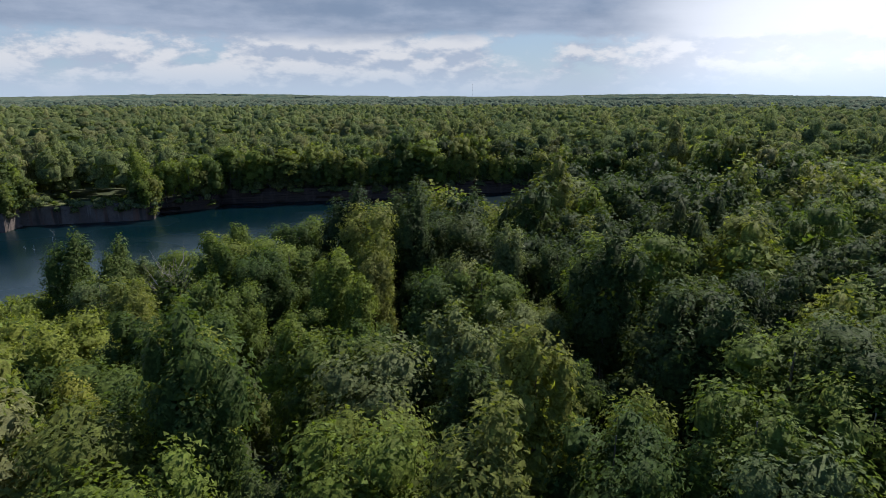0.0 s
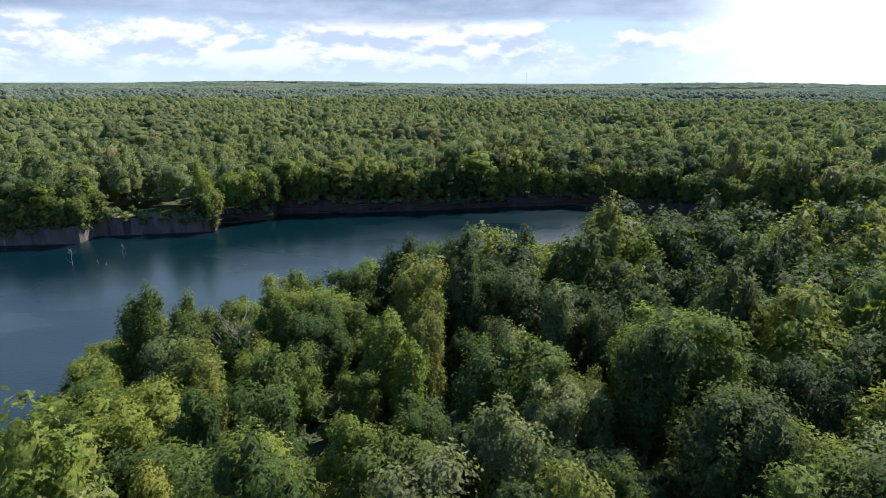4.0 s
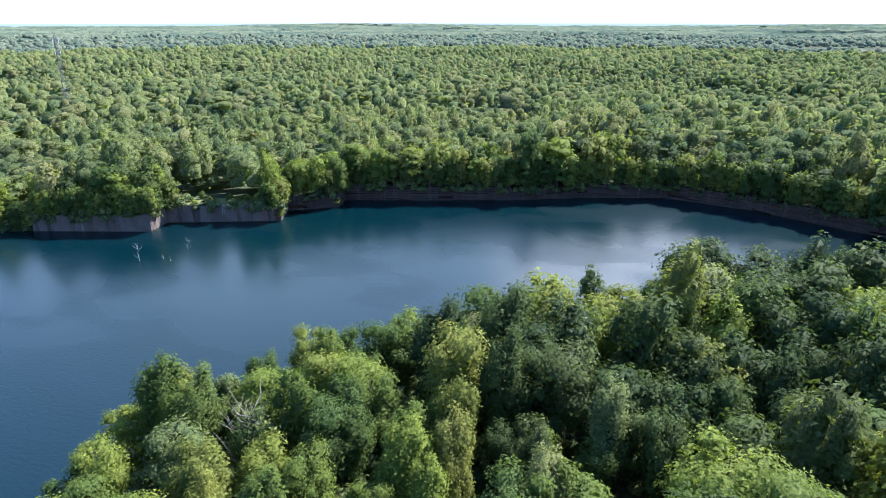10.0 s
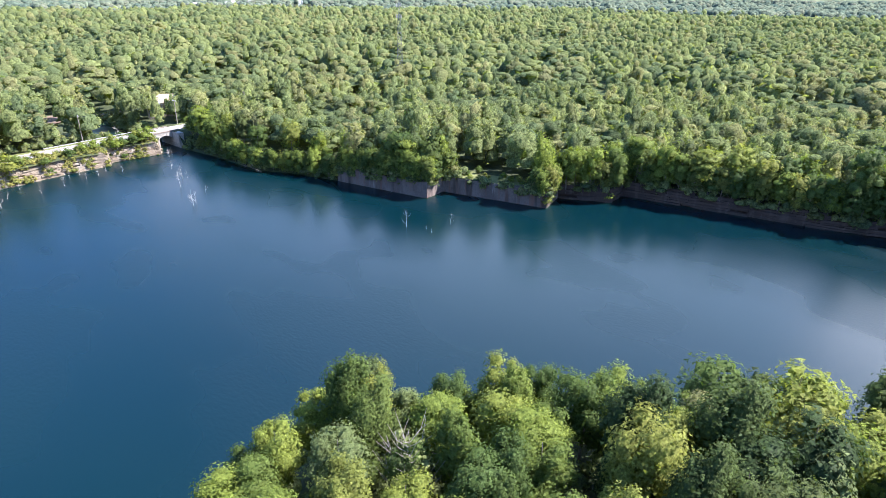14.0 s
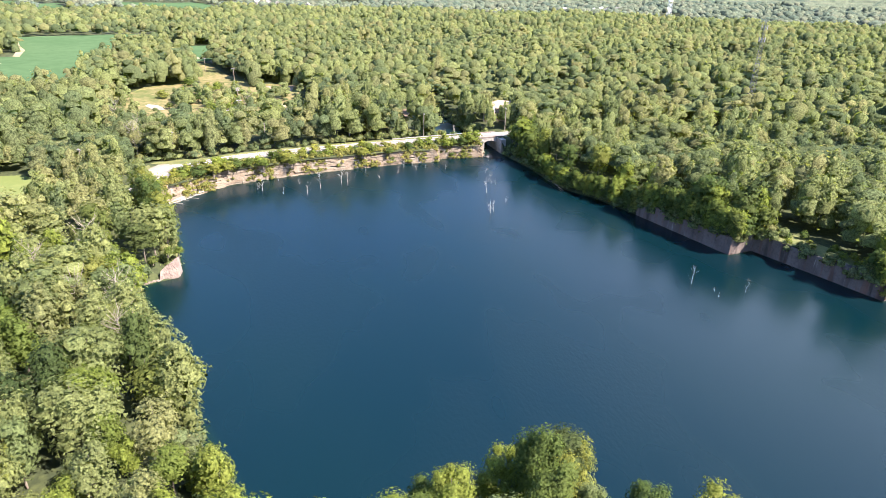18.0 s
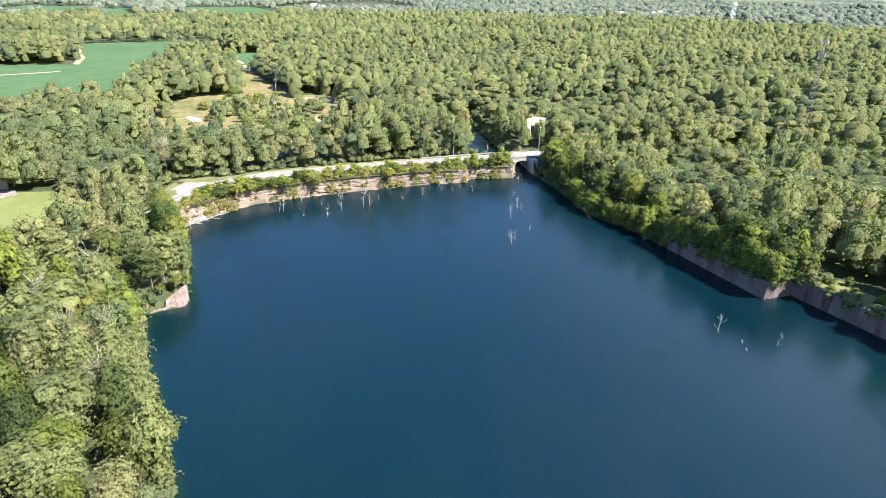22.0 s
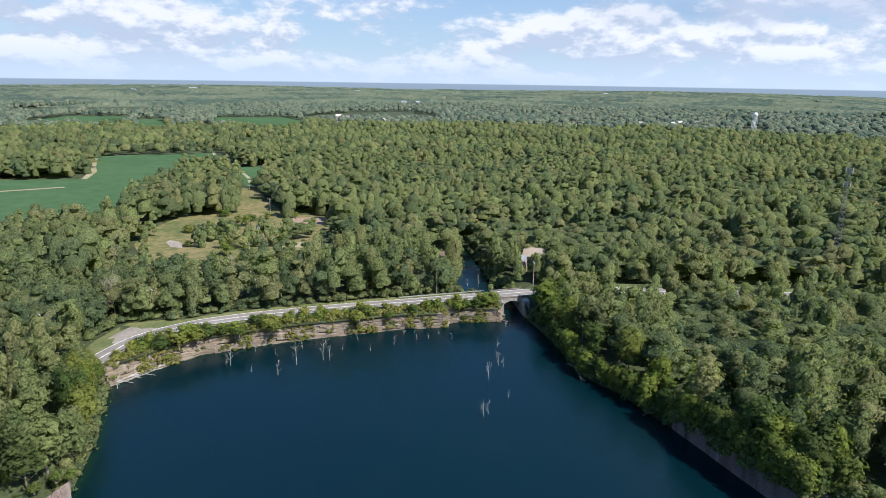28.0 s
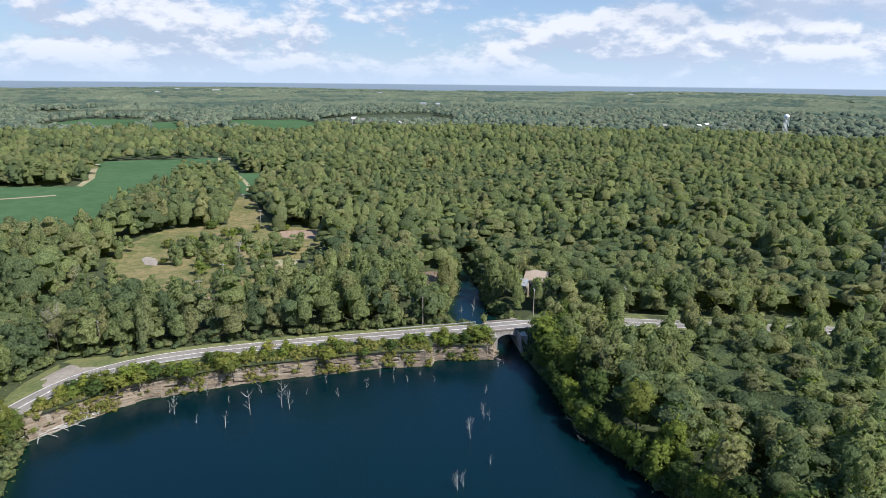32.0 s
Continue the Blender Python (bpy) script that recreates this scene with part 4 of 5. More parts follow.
# small trees crowding the rims of the quarry walls
for i, (a, b) in enumerate(zip(SHORE, np.roll(SHORE, -1, 0))):
    if KIND[i] not in ("wall", "brown"):
        continue
    d = b - a
    out = np.array([-d[1], d[0]]) / np.hypot(*d)
    for s in np.arange(1.5, np.hypot(*d), 3.3 if KIND[i] == "wall" else 4.0):
        x, y = (float(v) for v in a + d / np.hypot(*d) * (s + rng.uniform(-1, 1)) + out * rng.uniform(0.2, 1.0))
        if inside(np.array([x]), np.array([y]), WALL_TOP)[0] or inside(np.array([x]), np.array([y]), SHORE)[0] or reach(np.array([x]), np.array([y]), WALL_TOP, True)[0][0] < 2.2:
            continue
        kind = int(rng.choice((2, 3, 4, 6)))
        crown, trunk, pale, gold, deep = SHORE_ROW[kind]
        name, words = NAMES[KINDS[kind][0]]
        tree = thing(name, x, y, height(x, y) - 2.6, float(rng.uniform(0, 360)), float(rng.uniform(0.65, 0.95) if KIND[i] == "wall" else rng.uniform(0.85, 1.15)))
        new("trunk", trunk).parent = tree
        new("crown", gold if rng.uniform() < 0.03 else crown).parent = tree
        tagged(tree, words + " on the quarry rim", "tree", name.split("_")[0] + "s round the quarry")


def block_of(px, py):
    """-1 to 1, in blocks a few hundred metres wide with sharp borders."""
    return np.tanh(7 * (np.sin(px * 0.017 + 2.0 * np.sin(py * 0.009 + 0.4)) + np.sin(py * 0.021 + 1.7 * np.sin(px * 0.011)) + 0.25))


def joined_wood(name, px, py, templates, label, seed, mat, kinds=None, category="woods", sink=0.0):
    """Many trees as one mesh: turned and sized copies of a few small crowns; kinds: their shapes, which keep to stands."""
    rng = np.random.default_rng(seed)
    ground_z, stand = land(px, py) - sink, stands(px, py)
    chance = np.ones((len(px), len(templates)))
    if kinds is not None:
        tall_stand = smooth(stand, 0.35, 0.75)[:, None]
        chance = np.where(np.array([k == "poplar" for k in kinds])[None], 0.12 + 0.8 * tall_stand, 1.1 - 0.7 * tall_stand)
    chance = np.cumsum(chance, 1)
    pick = (rng.uniform(0, 1, (len(px), 1)) * chance[:, -1:] > chance).sum(1)
    vs, fs, ts, ns, base = [], [], [], [], 0
    for i, (v, f, normal, _) in enumerate(templates):
        where = np.nonzero(pick == i)[0]
        if not len(where):
            continue
        a, s = rng.uniform(0, 6.28, len(where)), rng.uniform(0.80, 1.2, len(where)) - 0.20 * (stand[where] < 0.28) - 0.30 * (rng.uniform(0, 1, len(where)) < 0.12)
        # young growth between road and meadow
        s *= np.where((px[where] > -376) & (px[where] < -262) & (py[where] > -25) & (py[where] < 76) & (templates[0][0][:, 2].max() > 8), 0.55, 1.0)
        # higher and lower blocks of woods, and tall trees behind the far rim of the quarry
        if kinds is not None:
            s *= 1 + 0.13 * block_of(px[where], py[where])
            s *= np.where((px[where] > -100) & (py[where] > 190) & (py[where] < 300), 1.15, 1.0)
        spread = s * rng.uniform(0.9, 1.3, len(where))
        c, sn = np.cos(a) * spread, np.sin(a) * spread
        x = v[None, :, 0] * c[:, None] - v[None, :, 1] * sn[:, None] + px[where, None]
        y = v[None, :, 0] * sn[:, None] + v[None, :, 1] * c[:, None] + py[where, None]
        z = v[None, :, 2] * (s * rng.uniform(0.92, 1.12, len(where)))[:, None] + ground_z[where, None] - 0.3
        vs.append(np.stack([x, y, z], 2).reshape(-1, 3))
        c, sn = np.cos(a)[:, None], np.sin(a)[:, None]
        ns.append(np.stack([normal[None, :, 0] * c - normal[None, :, 1] * sn, normal[None, :, 0] * sn + normal[None, :, 1] * c, np.repeat(normal[None, :, 2], len(where), 0)], 2).reshape(-1, 3))
        fs.append((f[None] + (np.arange(len(where)) * len(v))[:, None, None] + base).reshape(-1, 3))
        # a tint for each crown, with larger stands of one kind
        tint = np.clip(rng.uniform(-0.1, 1.1, len(where)) * 0.5 + 0.5 * stand[where], 0, 1)
        ts.append(np.repeat(tint, len(f)))
        base += len(where) * len(v)
    ob = new(name, from_arrays(name, np.vstack(vs), np.vstack(fs), mat, True, np.concatenate(ts), np.vstack(ns)))
    return tagged(ob, label, category, kind="stuff")


def small_crown(shape, seed, count, leaf, wide, tall, lobes, swell, ruffle=0.32, under=-0.5):
    return clustered(shape, seed, lobes, swell, count, leaf, wide, tall, BALL1, ruffle, under, 0.10)


# the woods behind them, in wider crowns
gx, gy = spots(-700, 430, -330, 900, 8.6, 25)
closer = spots(-330, 300, -200, 400, 6.4, 27)
gx, gy = (np.concatenate([a[along(gx, gy) >= 250], b[along(*closer) < 250]]) for a, b in zip((gx, gy), closer))
far_r = along(gx, gy)
shore_d, _ = reach(gx, gy, SHORE, True)
near_land = ((gx > -62) & (gx < 100) & (gy < 175) & (far_r < 125)) | ((gy < 32) & (gy > -22) & (gx > -165) & (gx < -40))
rest = facing(gx, gy) & ~((gy < 12) & (np.abs(gx) < 45)) & ~near_land & ~((shore_d < 8.5) & (gx > -262) & (gx < 120))
# and under and behind the start
behind = ~(facing(gx, gy) & ~((gy < 12) & (np.abs(gx) < 45)))
rest |= behind & (gx > -130) & (gx < 110) & (gy > -75) & (gy < 40)
mid = rest & (far_r < 250)
back = rest & (far_r >= 250) & (far_r < 640)
SHAPES = [shape for shape, _, _ in KINDS]
MID_CROWNS = [small_crown(s, 50 + i, 175, 0.50, w * 1.15, t, 9, 1.5) for i, (s, w, t) in enumerate(KINDS)]
BACK_CROWNS = [small_crown(s, 70 + i, 17, 0.85, w * 1.32, t, 5, 1.75) for i, (s, w, t) in enumerate(KINDS)]
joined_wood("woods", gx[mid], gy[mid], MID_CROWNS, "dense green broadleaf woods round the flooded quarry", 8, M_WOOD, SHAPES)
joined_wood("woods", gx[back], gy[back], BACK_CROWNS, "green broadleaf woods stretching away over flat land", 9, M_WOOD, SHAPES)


def open_far(px, py):
    """The open land far out, in long blocks."""
    return np.sin(px * 0.0037 + 1.7 * np.sin(py * 0.0023)) * np.sin(py * 0.0051 + 1.1 * np.sin(px * 0.0029)) > 0.66


def far_ring(inner, outer, step, seed, leafs, wider, more):
    """A ring of distant crowns."""
    px, py = spots(-outer - 60, 900 + outer * 0.2, -0.62 * outer, outer + 110, step, seed)
    r = along(px, py) + rng.uniform(-40, 40, len(px))
    way = np.degrees(np.arctan2(px + 20, py - 40))
    keep = (way > -126) & (way < 42) & (r >= inner) & (r < outer) & ~((r > 1250) & open_far(px, py))
    crowns = [small_crown(s, 80 + i, leafs, 1.3, w * wider, t, more, 2.0) for i, (s, w, t) in enumerate(KINDS)]
    joined_wood("woods", px[keep], py[keep], crowns, "distant green broadleaf woods on flat land", seed, M_CANOPY_HAZED if inner > 1000 else M_WOOD, SHAPES)


far_ring(640, 1100, 10.5, 6, 5, 1.55, 1)
far_ring(1100, 1950, 15.6, 7, 2, 2.05, 0)


def crowns_at(x, y, cell, seed):
    """Domed crowns on a shaken grid: the drop below the tallest crown's top, and a number for each crown."""
    i, j = np.floor(x / cell), np.floor(y / cell)
    best, tag = np.full(x.shape, 1e9), np.zeros(x.shape)
    for di in (-1, 0, 1):
        for dj in (-1, 0, 1):
            a, b = i + di, j + dj
            h = [np.modf(np.abs(np.sin(a * p + b * q + seed) * 43758.5))[0] for p, q in ((12.99, 78.23), (39.35, 11.14), (73.16, 52.24), (21.7, 33.9))]
            drop = ((x - (a + h[0]) * cell) ** 2 + (y - (b + h[1]) * cell) ** 2) / cell ** 2 * 6.5 + h[2] * 4.5
            tag = np.where(drop < best, h[3], tag)
            best = np.minimum(best, drop)
    return np.minimum(best, 8.0), tag


def build_understory():
    """The lower storey of the woods, that closes the gaps between the crowns."""
    rng = np.random.default_rng(12)
    step = 5.0
    gx, gy = np.meshgrid(np.arange(-700, 400, step), np.arange(-330, 860, step), indexing="ij")
    x, y = gx + rng.uniform(-1.6, 1.6, gx.shape), gy + rng.uniform(-1.6, 1.6, gy.shape)
    drop, tag = crowns_at(x, y, 7.0, 5.0)
    z = land(x, y) + 8.6 - drop * 0.6
    flat_x, flat_y = x.ravel(), y.ravel()
    d, _ = reach(flat_x, flat_y, SHORE, True)
    r = along(flat_x, flat_y)
    ok = ~inside(flat_x, flat_y, SHORE) & (d > 13) & (reach(flat_x, flat_y, ROAD)[0] > 17) & (reach(flat_x, flat_y, LANE)[0] > 10) & facing(flat_x, flat_y) & (r > 140) & (r < 660)
    ok &= (np.hypot(flat_x - HOUSE[0], flat_y - HOUSE[1]) > 12) & ~((flat_x > -75) & (flat_x < 105) & (r < 130)) & ~((flat_y < 38) & (flat_x > -205))
    ok &= ~inside(flat_x, flat_y, MEADOW) & ~((flat_x > -345) & (flat_x < -262) & (flat_y > -25) & (flat_y < 76))
    for polygon in CLEAR:
        ok &= ~inside(flat_x, flat_y, polygon) & (reach(flat_x, flat_y, polygon, True)[0] > 8)
    ok = ok.reshape(x.shape)
    i = np.arange(x.size).reshape(x.shape)
    full = ok[:-1, :-1] & ok[1:, :-1] & ok[1:, 1:] & ok[:-1, 1:]
    f = np.stack([i[:-1, :-1], i[1:, :-1], i[1:, 1:], i[:-1, 1:]], 2)[full]
    used, f = np.unique(f, return_inverse=True)
    v = np.stack([x, y, z], 2).reshape(-1, 3)[used]
    ob = new("undergrowth", from_arrays("undergrowth", v, f.reshape(-1, 4), M_WOOD, True, np.clip(tag[:-1, :-1][full] * 0.7, 0, 1)))
    tagged(ob, "green lower storey of leaves under the woods' crowns", "undergrowth", kind="stuff")


build_understory()


def build_canopy():
    """The far woods as one closed canopy of crowns out to the horizon."""
    rng = np.random.default_rng(4)
    rows, cols = 110, 560
    r = 1850 * (4930 / 1850) ** np.linspace(0, 1, rows)
    a = np.radians(np.linspace(-142, 44, cols))
    R, A = np.meshgrid(r, a, indexing="ij")
    R = R + rng.uniform(-0.35, 0.35, R.shape) * np.gradient(r)[:, None]
    A = A + rng.uniform(-0.35, 0.35, A.shape) * (a[1] - a[0])
    x, y = -50 + R * np.sin(A), 80 + R * np.cos(A)
    drop, tag = crowns_at(x, y, 11.0, 1.0)
    wide_drop, wide_tag = crowns_at(x, y, 24.0, 2.0)
    far = smooth(R, 1100, 1700)
    drop, tag = drop * (1 - far) + wide_drop * far, np.where(far > 0.5, wide_tag, tag)
    ground_z = land(x, y)
    # blocks of taller and lower woods
    block = np.sin(x * 0.0093 + 2.2 * np.sin(y * 0.0041 + 0.4)) + np.sin(y * 0.0105 + 1.9 * np.sin(x * 0.0052))
    stand = np.tanh(block * 6)
    z = ground_z + 15.5 - drop * 1.4 + 1.8 * stand - 5.0 * (1 - smooth(along(x, y), 1880, 2030))
    # open land far out, in long blocks
    open_land = open_far(x, y)
    z[open_land] = 0.5 + ground_z[open_land]
    for polygon in CLEAR:
        z[inside(x, y, polygon)] = -6
    z[along(x, y) < 1880] = -6
    i = np.arange(rows * cols).reshape(rows, cols)
    f = np.stack([i[:-1, :-1], i[:-1, 1:], i[1:, 1:], i[1:, :-1]], 2).reshape(-1, 4)
    tone = np.clip(tag * 0.45 + 0.55 * (0.5 + 0.5 * stand), 0, 1)[:-1, :-1].ravel()
    ob = new("far_woods", from_arrays("far_woods", np.stack([x, y, z], 2).reshape(-1, 3), f, M_CANOPY_HAZED, True, tone))
    tagged(ob, "unbroken green tree canopy reaching the flat horizon", "woods", kind="stuff")


build_canopy()


# low brush under the near trees, along the banks and over the rims of the rock
def build_brush():
    rng = np.random.default_rng(31)
    bx, by = spots(-165, 110, -25, 180, 3.4, 17)
    near = (along(bx, by) < 70) & facing(bx, by)
    px, py = [bx[near]], [by[near]]
    for i, (a, b) in enumerate(zip(SHORE, np.roll(SHORE, -1, 0))):
        if KIND[i] in ("lime", "cut"):
            continue
        d = b - a
        out = np.array([-d[1], d[0]]) / np.hypot(*d)
        count = int(np.hypot(*d) / (0.7 if KIND[i] in ("brown", "wall") else 0.55))
        s = rng.uniform(0, 1, count)[:, None]
        p = a + d * s + out * rng.uniform(0.1, {"brown": 7.0, "wall": 6.0}.get(KIND[i], 4.0), count)[:, None]
        px.append(p[:, 0])
        py.append(p[:, 1])
    # the bushy foot of the woods beyond the road
    q = np.asarray([p for p in ROAD if p[0] < -228 and p[1] < 134])
    d = np.gradient(q, axis=0)
    d /= np.hypot(d[:, 0], d[:, 1])[:, None]
    for _ in range(6):
        p = q + np.c_[-d[:, 1], d[:, 0]] * rng.uniform(6.6, 11, len(q))[:, None] + rng.uniform(-1.5, 1.5, q.shape)
        px.append(p[:, 0])
        py.append(p[:, 1])
    # bushes round the grassy wedge beside the road
    q = np.asarray([(-222, 2), (-230, 4), (-237, 7), (-238, 14), (-236, 24)], float)
    for _ in range(12):
        s = rng.uniform(0, 1, (4, 1))
        p = q[:-1] * s + q[1:] * (1 - s) + np.c_[rng.uniform(-5, -1, 4), rng.uniform(-4, -1, 4) * (1, 1, 0, 0)]
        px.append(p[:, 0])
        py.append(p[:, 1])
    sink = [np.zeros(len(p)) for p in px]
    # tufts that hang over the rims
    for i, (a, b) in enumerate(zip(SHORE, np.roll(SHORE, -1, 0))):
        if KIND[i] in ("brown", "wall"):
            d = b - a
            out = np.array([-d[1], d[0]]) / np.hypot(*d)
            count = int(np.hypot(*d) / (1.4 if KIND[i] == "brown" else 1.3))
            p = a + d * rng.uniform(0, 1, count)[:, None] + out * rng.uniform(-0.5, 0.6, count)[:, None]
            px.append(p[:, 0])
            py.append(p[:, 1])
            sink.append(rng.uniform(0.4, 2.6, count))
    px, py, sink = np.concatenate(px), np.concatenate(py), np.concatenate(sink)
    keep = (~inside(px, py, SHORE) | (sink > 0)) & (np.hypot(px + 146.5, py - 20.5) > 4.6) & ~inside(px, py, WALL_TOP) & (np.hypot(px + 243, py - 147) > 6)
    shapes = [small_crown("round", 90 + i, 20, 0.45, w, t, 0, 1.0) for i, (w, t) in enumerate(((3.2, 3.0), (2.6, 3.8), (3.8, 2.6)))]
    joined_wood("brush", px[keep], py[keep], shapes, "low dark green brush under the trees and along the shore", 14, M_WOOD, None, "brush", sink[keep])


build_brush()


def build_weeds():
    """Weeds and vines over the stepped rock between road and water."""
    rng = np.random.default_rng(41)
    px, py, sink = [], [], []
    for i, (a, b) in enumerate(zip(SHORE, np.roll(SHORE, -1, 0))):
        if KIND[i] != "lime":
            continue
        d = b - a
        out = np.array([-d[1], d[0]]) / np.hypot(*d)
        count = int(np.hypot(*d) * 8.5)
        # on the face, at some height above the water, or behind its rim
        high = rng.uniform(0.2, 8.5, count)
        back = np.where(high < 5.2, 0.34 * high - 0.75, 1.2 + (high - 5.2) * 1.3)
        p = a + d * rng.uniform(0, 1, count)[:, None] + out * back[:, None]
        # thick and thin places along the face
        thick = np.sin(p[:, 1] * 0.31) + 0.8 * np.sin(p[:, 1] * 0.93 + 1) + rng.uniform(-0.9, 0.9, count)
        ok = (thick > 0.2) | (high > 4.6)
        px.append(p[ok, 0])
        py.append(p[ok, 1])
        sink.append(np.where(high < 5.2, land(p[:, 0], p[:, 1]) - high + 0.3, 0.0)[ok])
    px, py, sink = np.concatenate(px), np.concatenate(py), np.concatenate(sink)
    ok = reach(px, py, ROAD)[0] > 4.4
    shapes = [small_crown("round", 95 + i, 30, 0.36, w, t, 0, 1.0) for i, (w, t) in enumerate(((1.7, 1.5), (1.3, 2.0), (2.2, 1.3)))]
    joined_wood("weeds", px[ok], py[ok], shapes, "yellow-green weeds and vines over the stepped rock", 15, M_WEEDS, None, "weeds", sink[ok])


build_weeds()

# ---- shrubs on the rocks, hanging growth, undergrowth along the water ----
SHRUBS = []
for i, (shape, wide, tall) in enumerate((("round", 3.6, 2.4), ("layered", 3.2, 2.6), ("round", 2.8, 3.0))):
    for mat in (M_LEAF, M_LEAF_YELLOW):
        crown, lobes = crown_mesh("foliage", shape, 120 + i, 230, 0.28, wide, tall, mat, BALL1, 9, 1.5, 0.55)
        SHRUBS.append((crown, trunk_mesh(lobes, wide * 0.5, tall, M_BARK)))


def shrub(x, y, z, size, rng, yellow=False, label="low green shrub rooted in the rocky bank"):
    kind = 2 * rng.randrange(3) + (1 if yellow else 0)
    ob = thing("shrub", x, y, z, rng.uniform(0, 360), size)
    new("foliage", SHRUBS[kind][0]).parent = ob
    new("stem", SHRUBS[kind][1]).parent = ob
    return tagged(ob, "yellowing " + label[10:] if yellow and label.startswith("low green") else label, "shrub", "shrubs on the banks")


dice = random.Random(21)
strip = curve([(-203, 13), (-211, 20), (-221, 33), (-228, 57), (-232, 79), (-235, 100), (-237, 116), (-239, 134)], 2.2)
for k, (x, y) in enumerate(strip):
    for _ in range(2):
        s, t = dice.uniform(-1.0, 5.0), dice.uniform(-1, 1)
        px, py = x - s, y + t + s * 0.15
        if reach(np.array([px]), np.array([py]), ROAD)[0][0] < 4.6:
            continue
        z = height(px, py) - 0.25 if s > 1.8 else max(0.4, 5.2 - (1.8 - s) * 2.2)
        shrub(px, py, z, dice.uniform(0.35, 1.0) ** 1.5 * 1.5, dice, dice.random() < 0.22)
for x, y, size in ((-226, 55, 2.2), (-213, 24, 1.9), (-215, 29, 2.0), (-218, 34, 1.7), (-211, 19, 1.5), (-230, 84, 1.7), (-239, 132, 2.1), (-237, 121, 1.6), (-237.5, 113, 1.5),
                   (-228, 52, 1.9), (-224, 57, 1.6), (-238, 128, 1.7), (-206, 14, 1.3), (-222, 41, 1.5), (-232, 95, 1.2), (-221, 46, 1.4), (-216, 25, 2.1), (-219, 30, 2.0), (-221, 36, 1.9), (-217, 21, 1.7), (-214, 18, 1.6), (-224, 45, 1.7),
                   (-222, 32, 1.8), (-229, 60, 1.5), (-240, 134, 1.9), (-241, 130, 1.6), (-238, 124, 1.4), (-233, 88, 1.5), (-235, 104, 1.4), (-229, 151, 2.0),
                   (-225, 151.5, 2.0)):
    shrub(x, y, height(x, y) - 0.6, size, dice, label="tall leafy green shrub between road and water")
# growth that hangs over the corners of the quarry wall, and low brush along the banks
for x, y, z, size in ((-91.5, 190.5, 0.2, 1.25), (-92.8, 192, 1.4, 1.3), (-94, 191, 2.6, 1.1), (-80.3, 209.6, 0.3, 1.15), (-81.5, 211, 2.0, 1.2), (-132, 170.6, 3.8, 1.2), (-137, 169.6, 3.2, 1.0),
                      (-128, 171.3, 3.6, 1.4), (-146, 167.3, 4.0, 0.9), (-149.5, 20.6, 4.2, 0.9), (-147.6, 17.2, 3.2, 0.9), (-150.5, 23.0, 3.6, 1.0), (-146, 14.6, 1.6, 1.0)):
    shrub(x, y, z, size, dice, x > -95 and dice.random() < 0.4, "leafy growth hanging over the edge of the quarry wall")
for x, y in ((-117, 184), (-112, 187), (-107, 188), (-103, 192), (-115, 189), (-119.5, 186), (-109, 190.5), (-105, 189.6), (-100.5, 191), (-113.5, 184.6), (-101, 195), (-110, 193), (-118, 190)):
    shrub(x, y, height(x, y) - 0.2, dice.uniform(0.6, 1.0), dice, label="small green bush on the grassy wall top")
for x, y in ((-369, -3), (-357, 16), (-336, 36), (-335, 48), (-391, 19), (-349, 53), (-339, 3), (-320, 25), (-362, 6), (-372, 8), (-380, 14), (-366, 12), (-352, 8),
             (-395, 26), (-384, 24), (-376, 20), (-400, 34), (-348, 30), (-342, 22), (-328, 32), (-410, 8), (-360, 34), (-308, 34), (-404, 50), (-352, 44), (-316, 36)):
    shrub(x, y, height(x, y) - 0.3, dice.uniform(1.2, 2.6), dice, label="tall green bush scattered over the dry meadow")


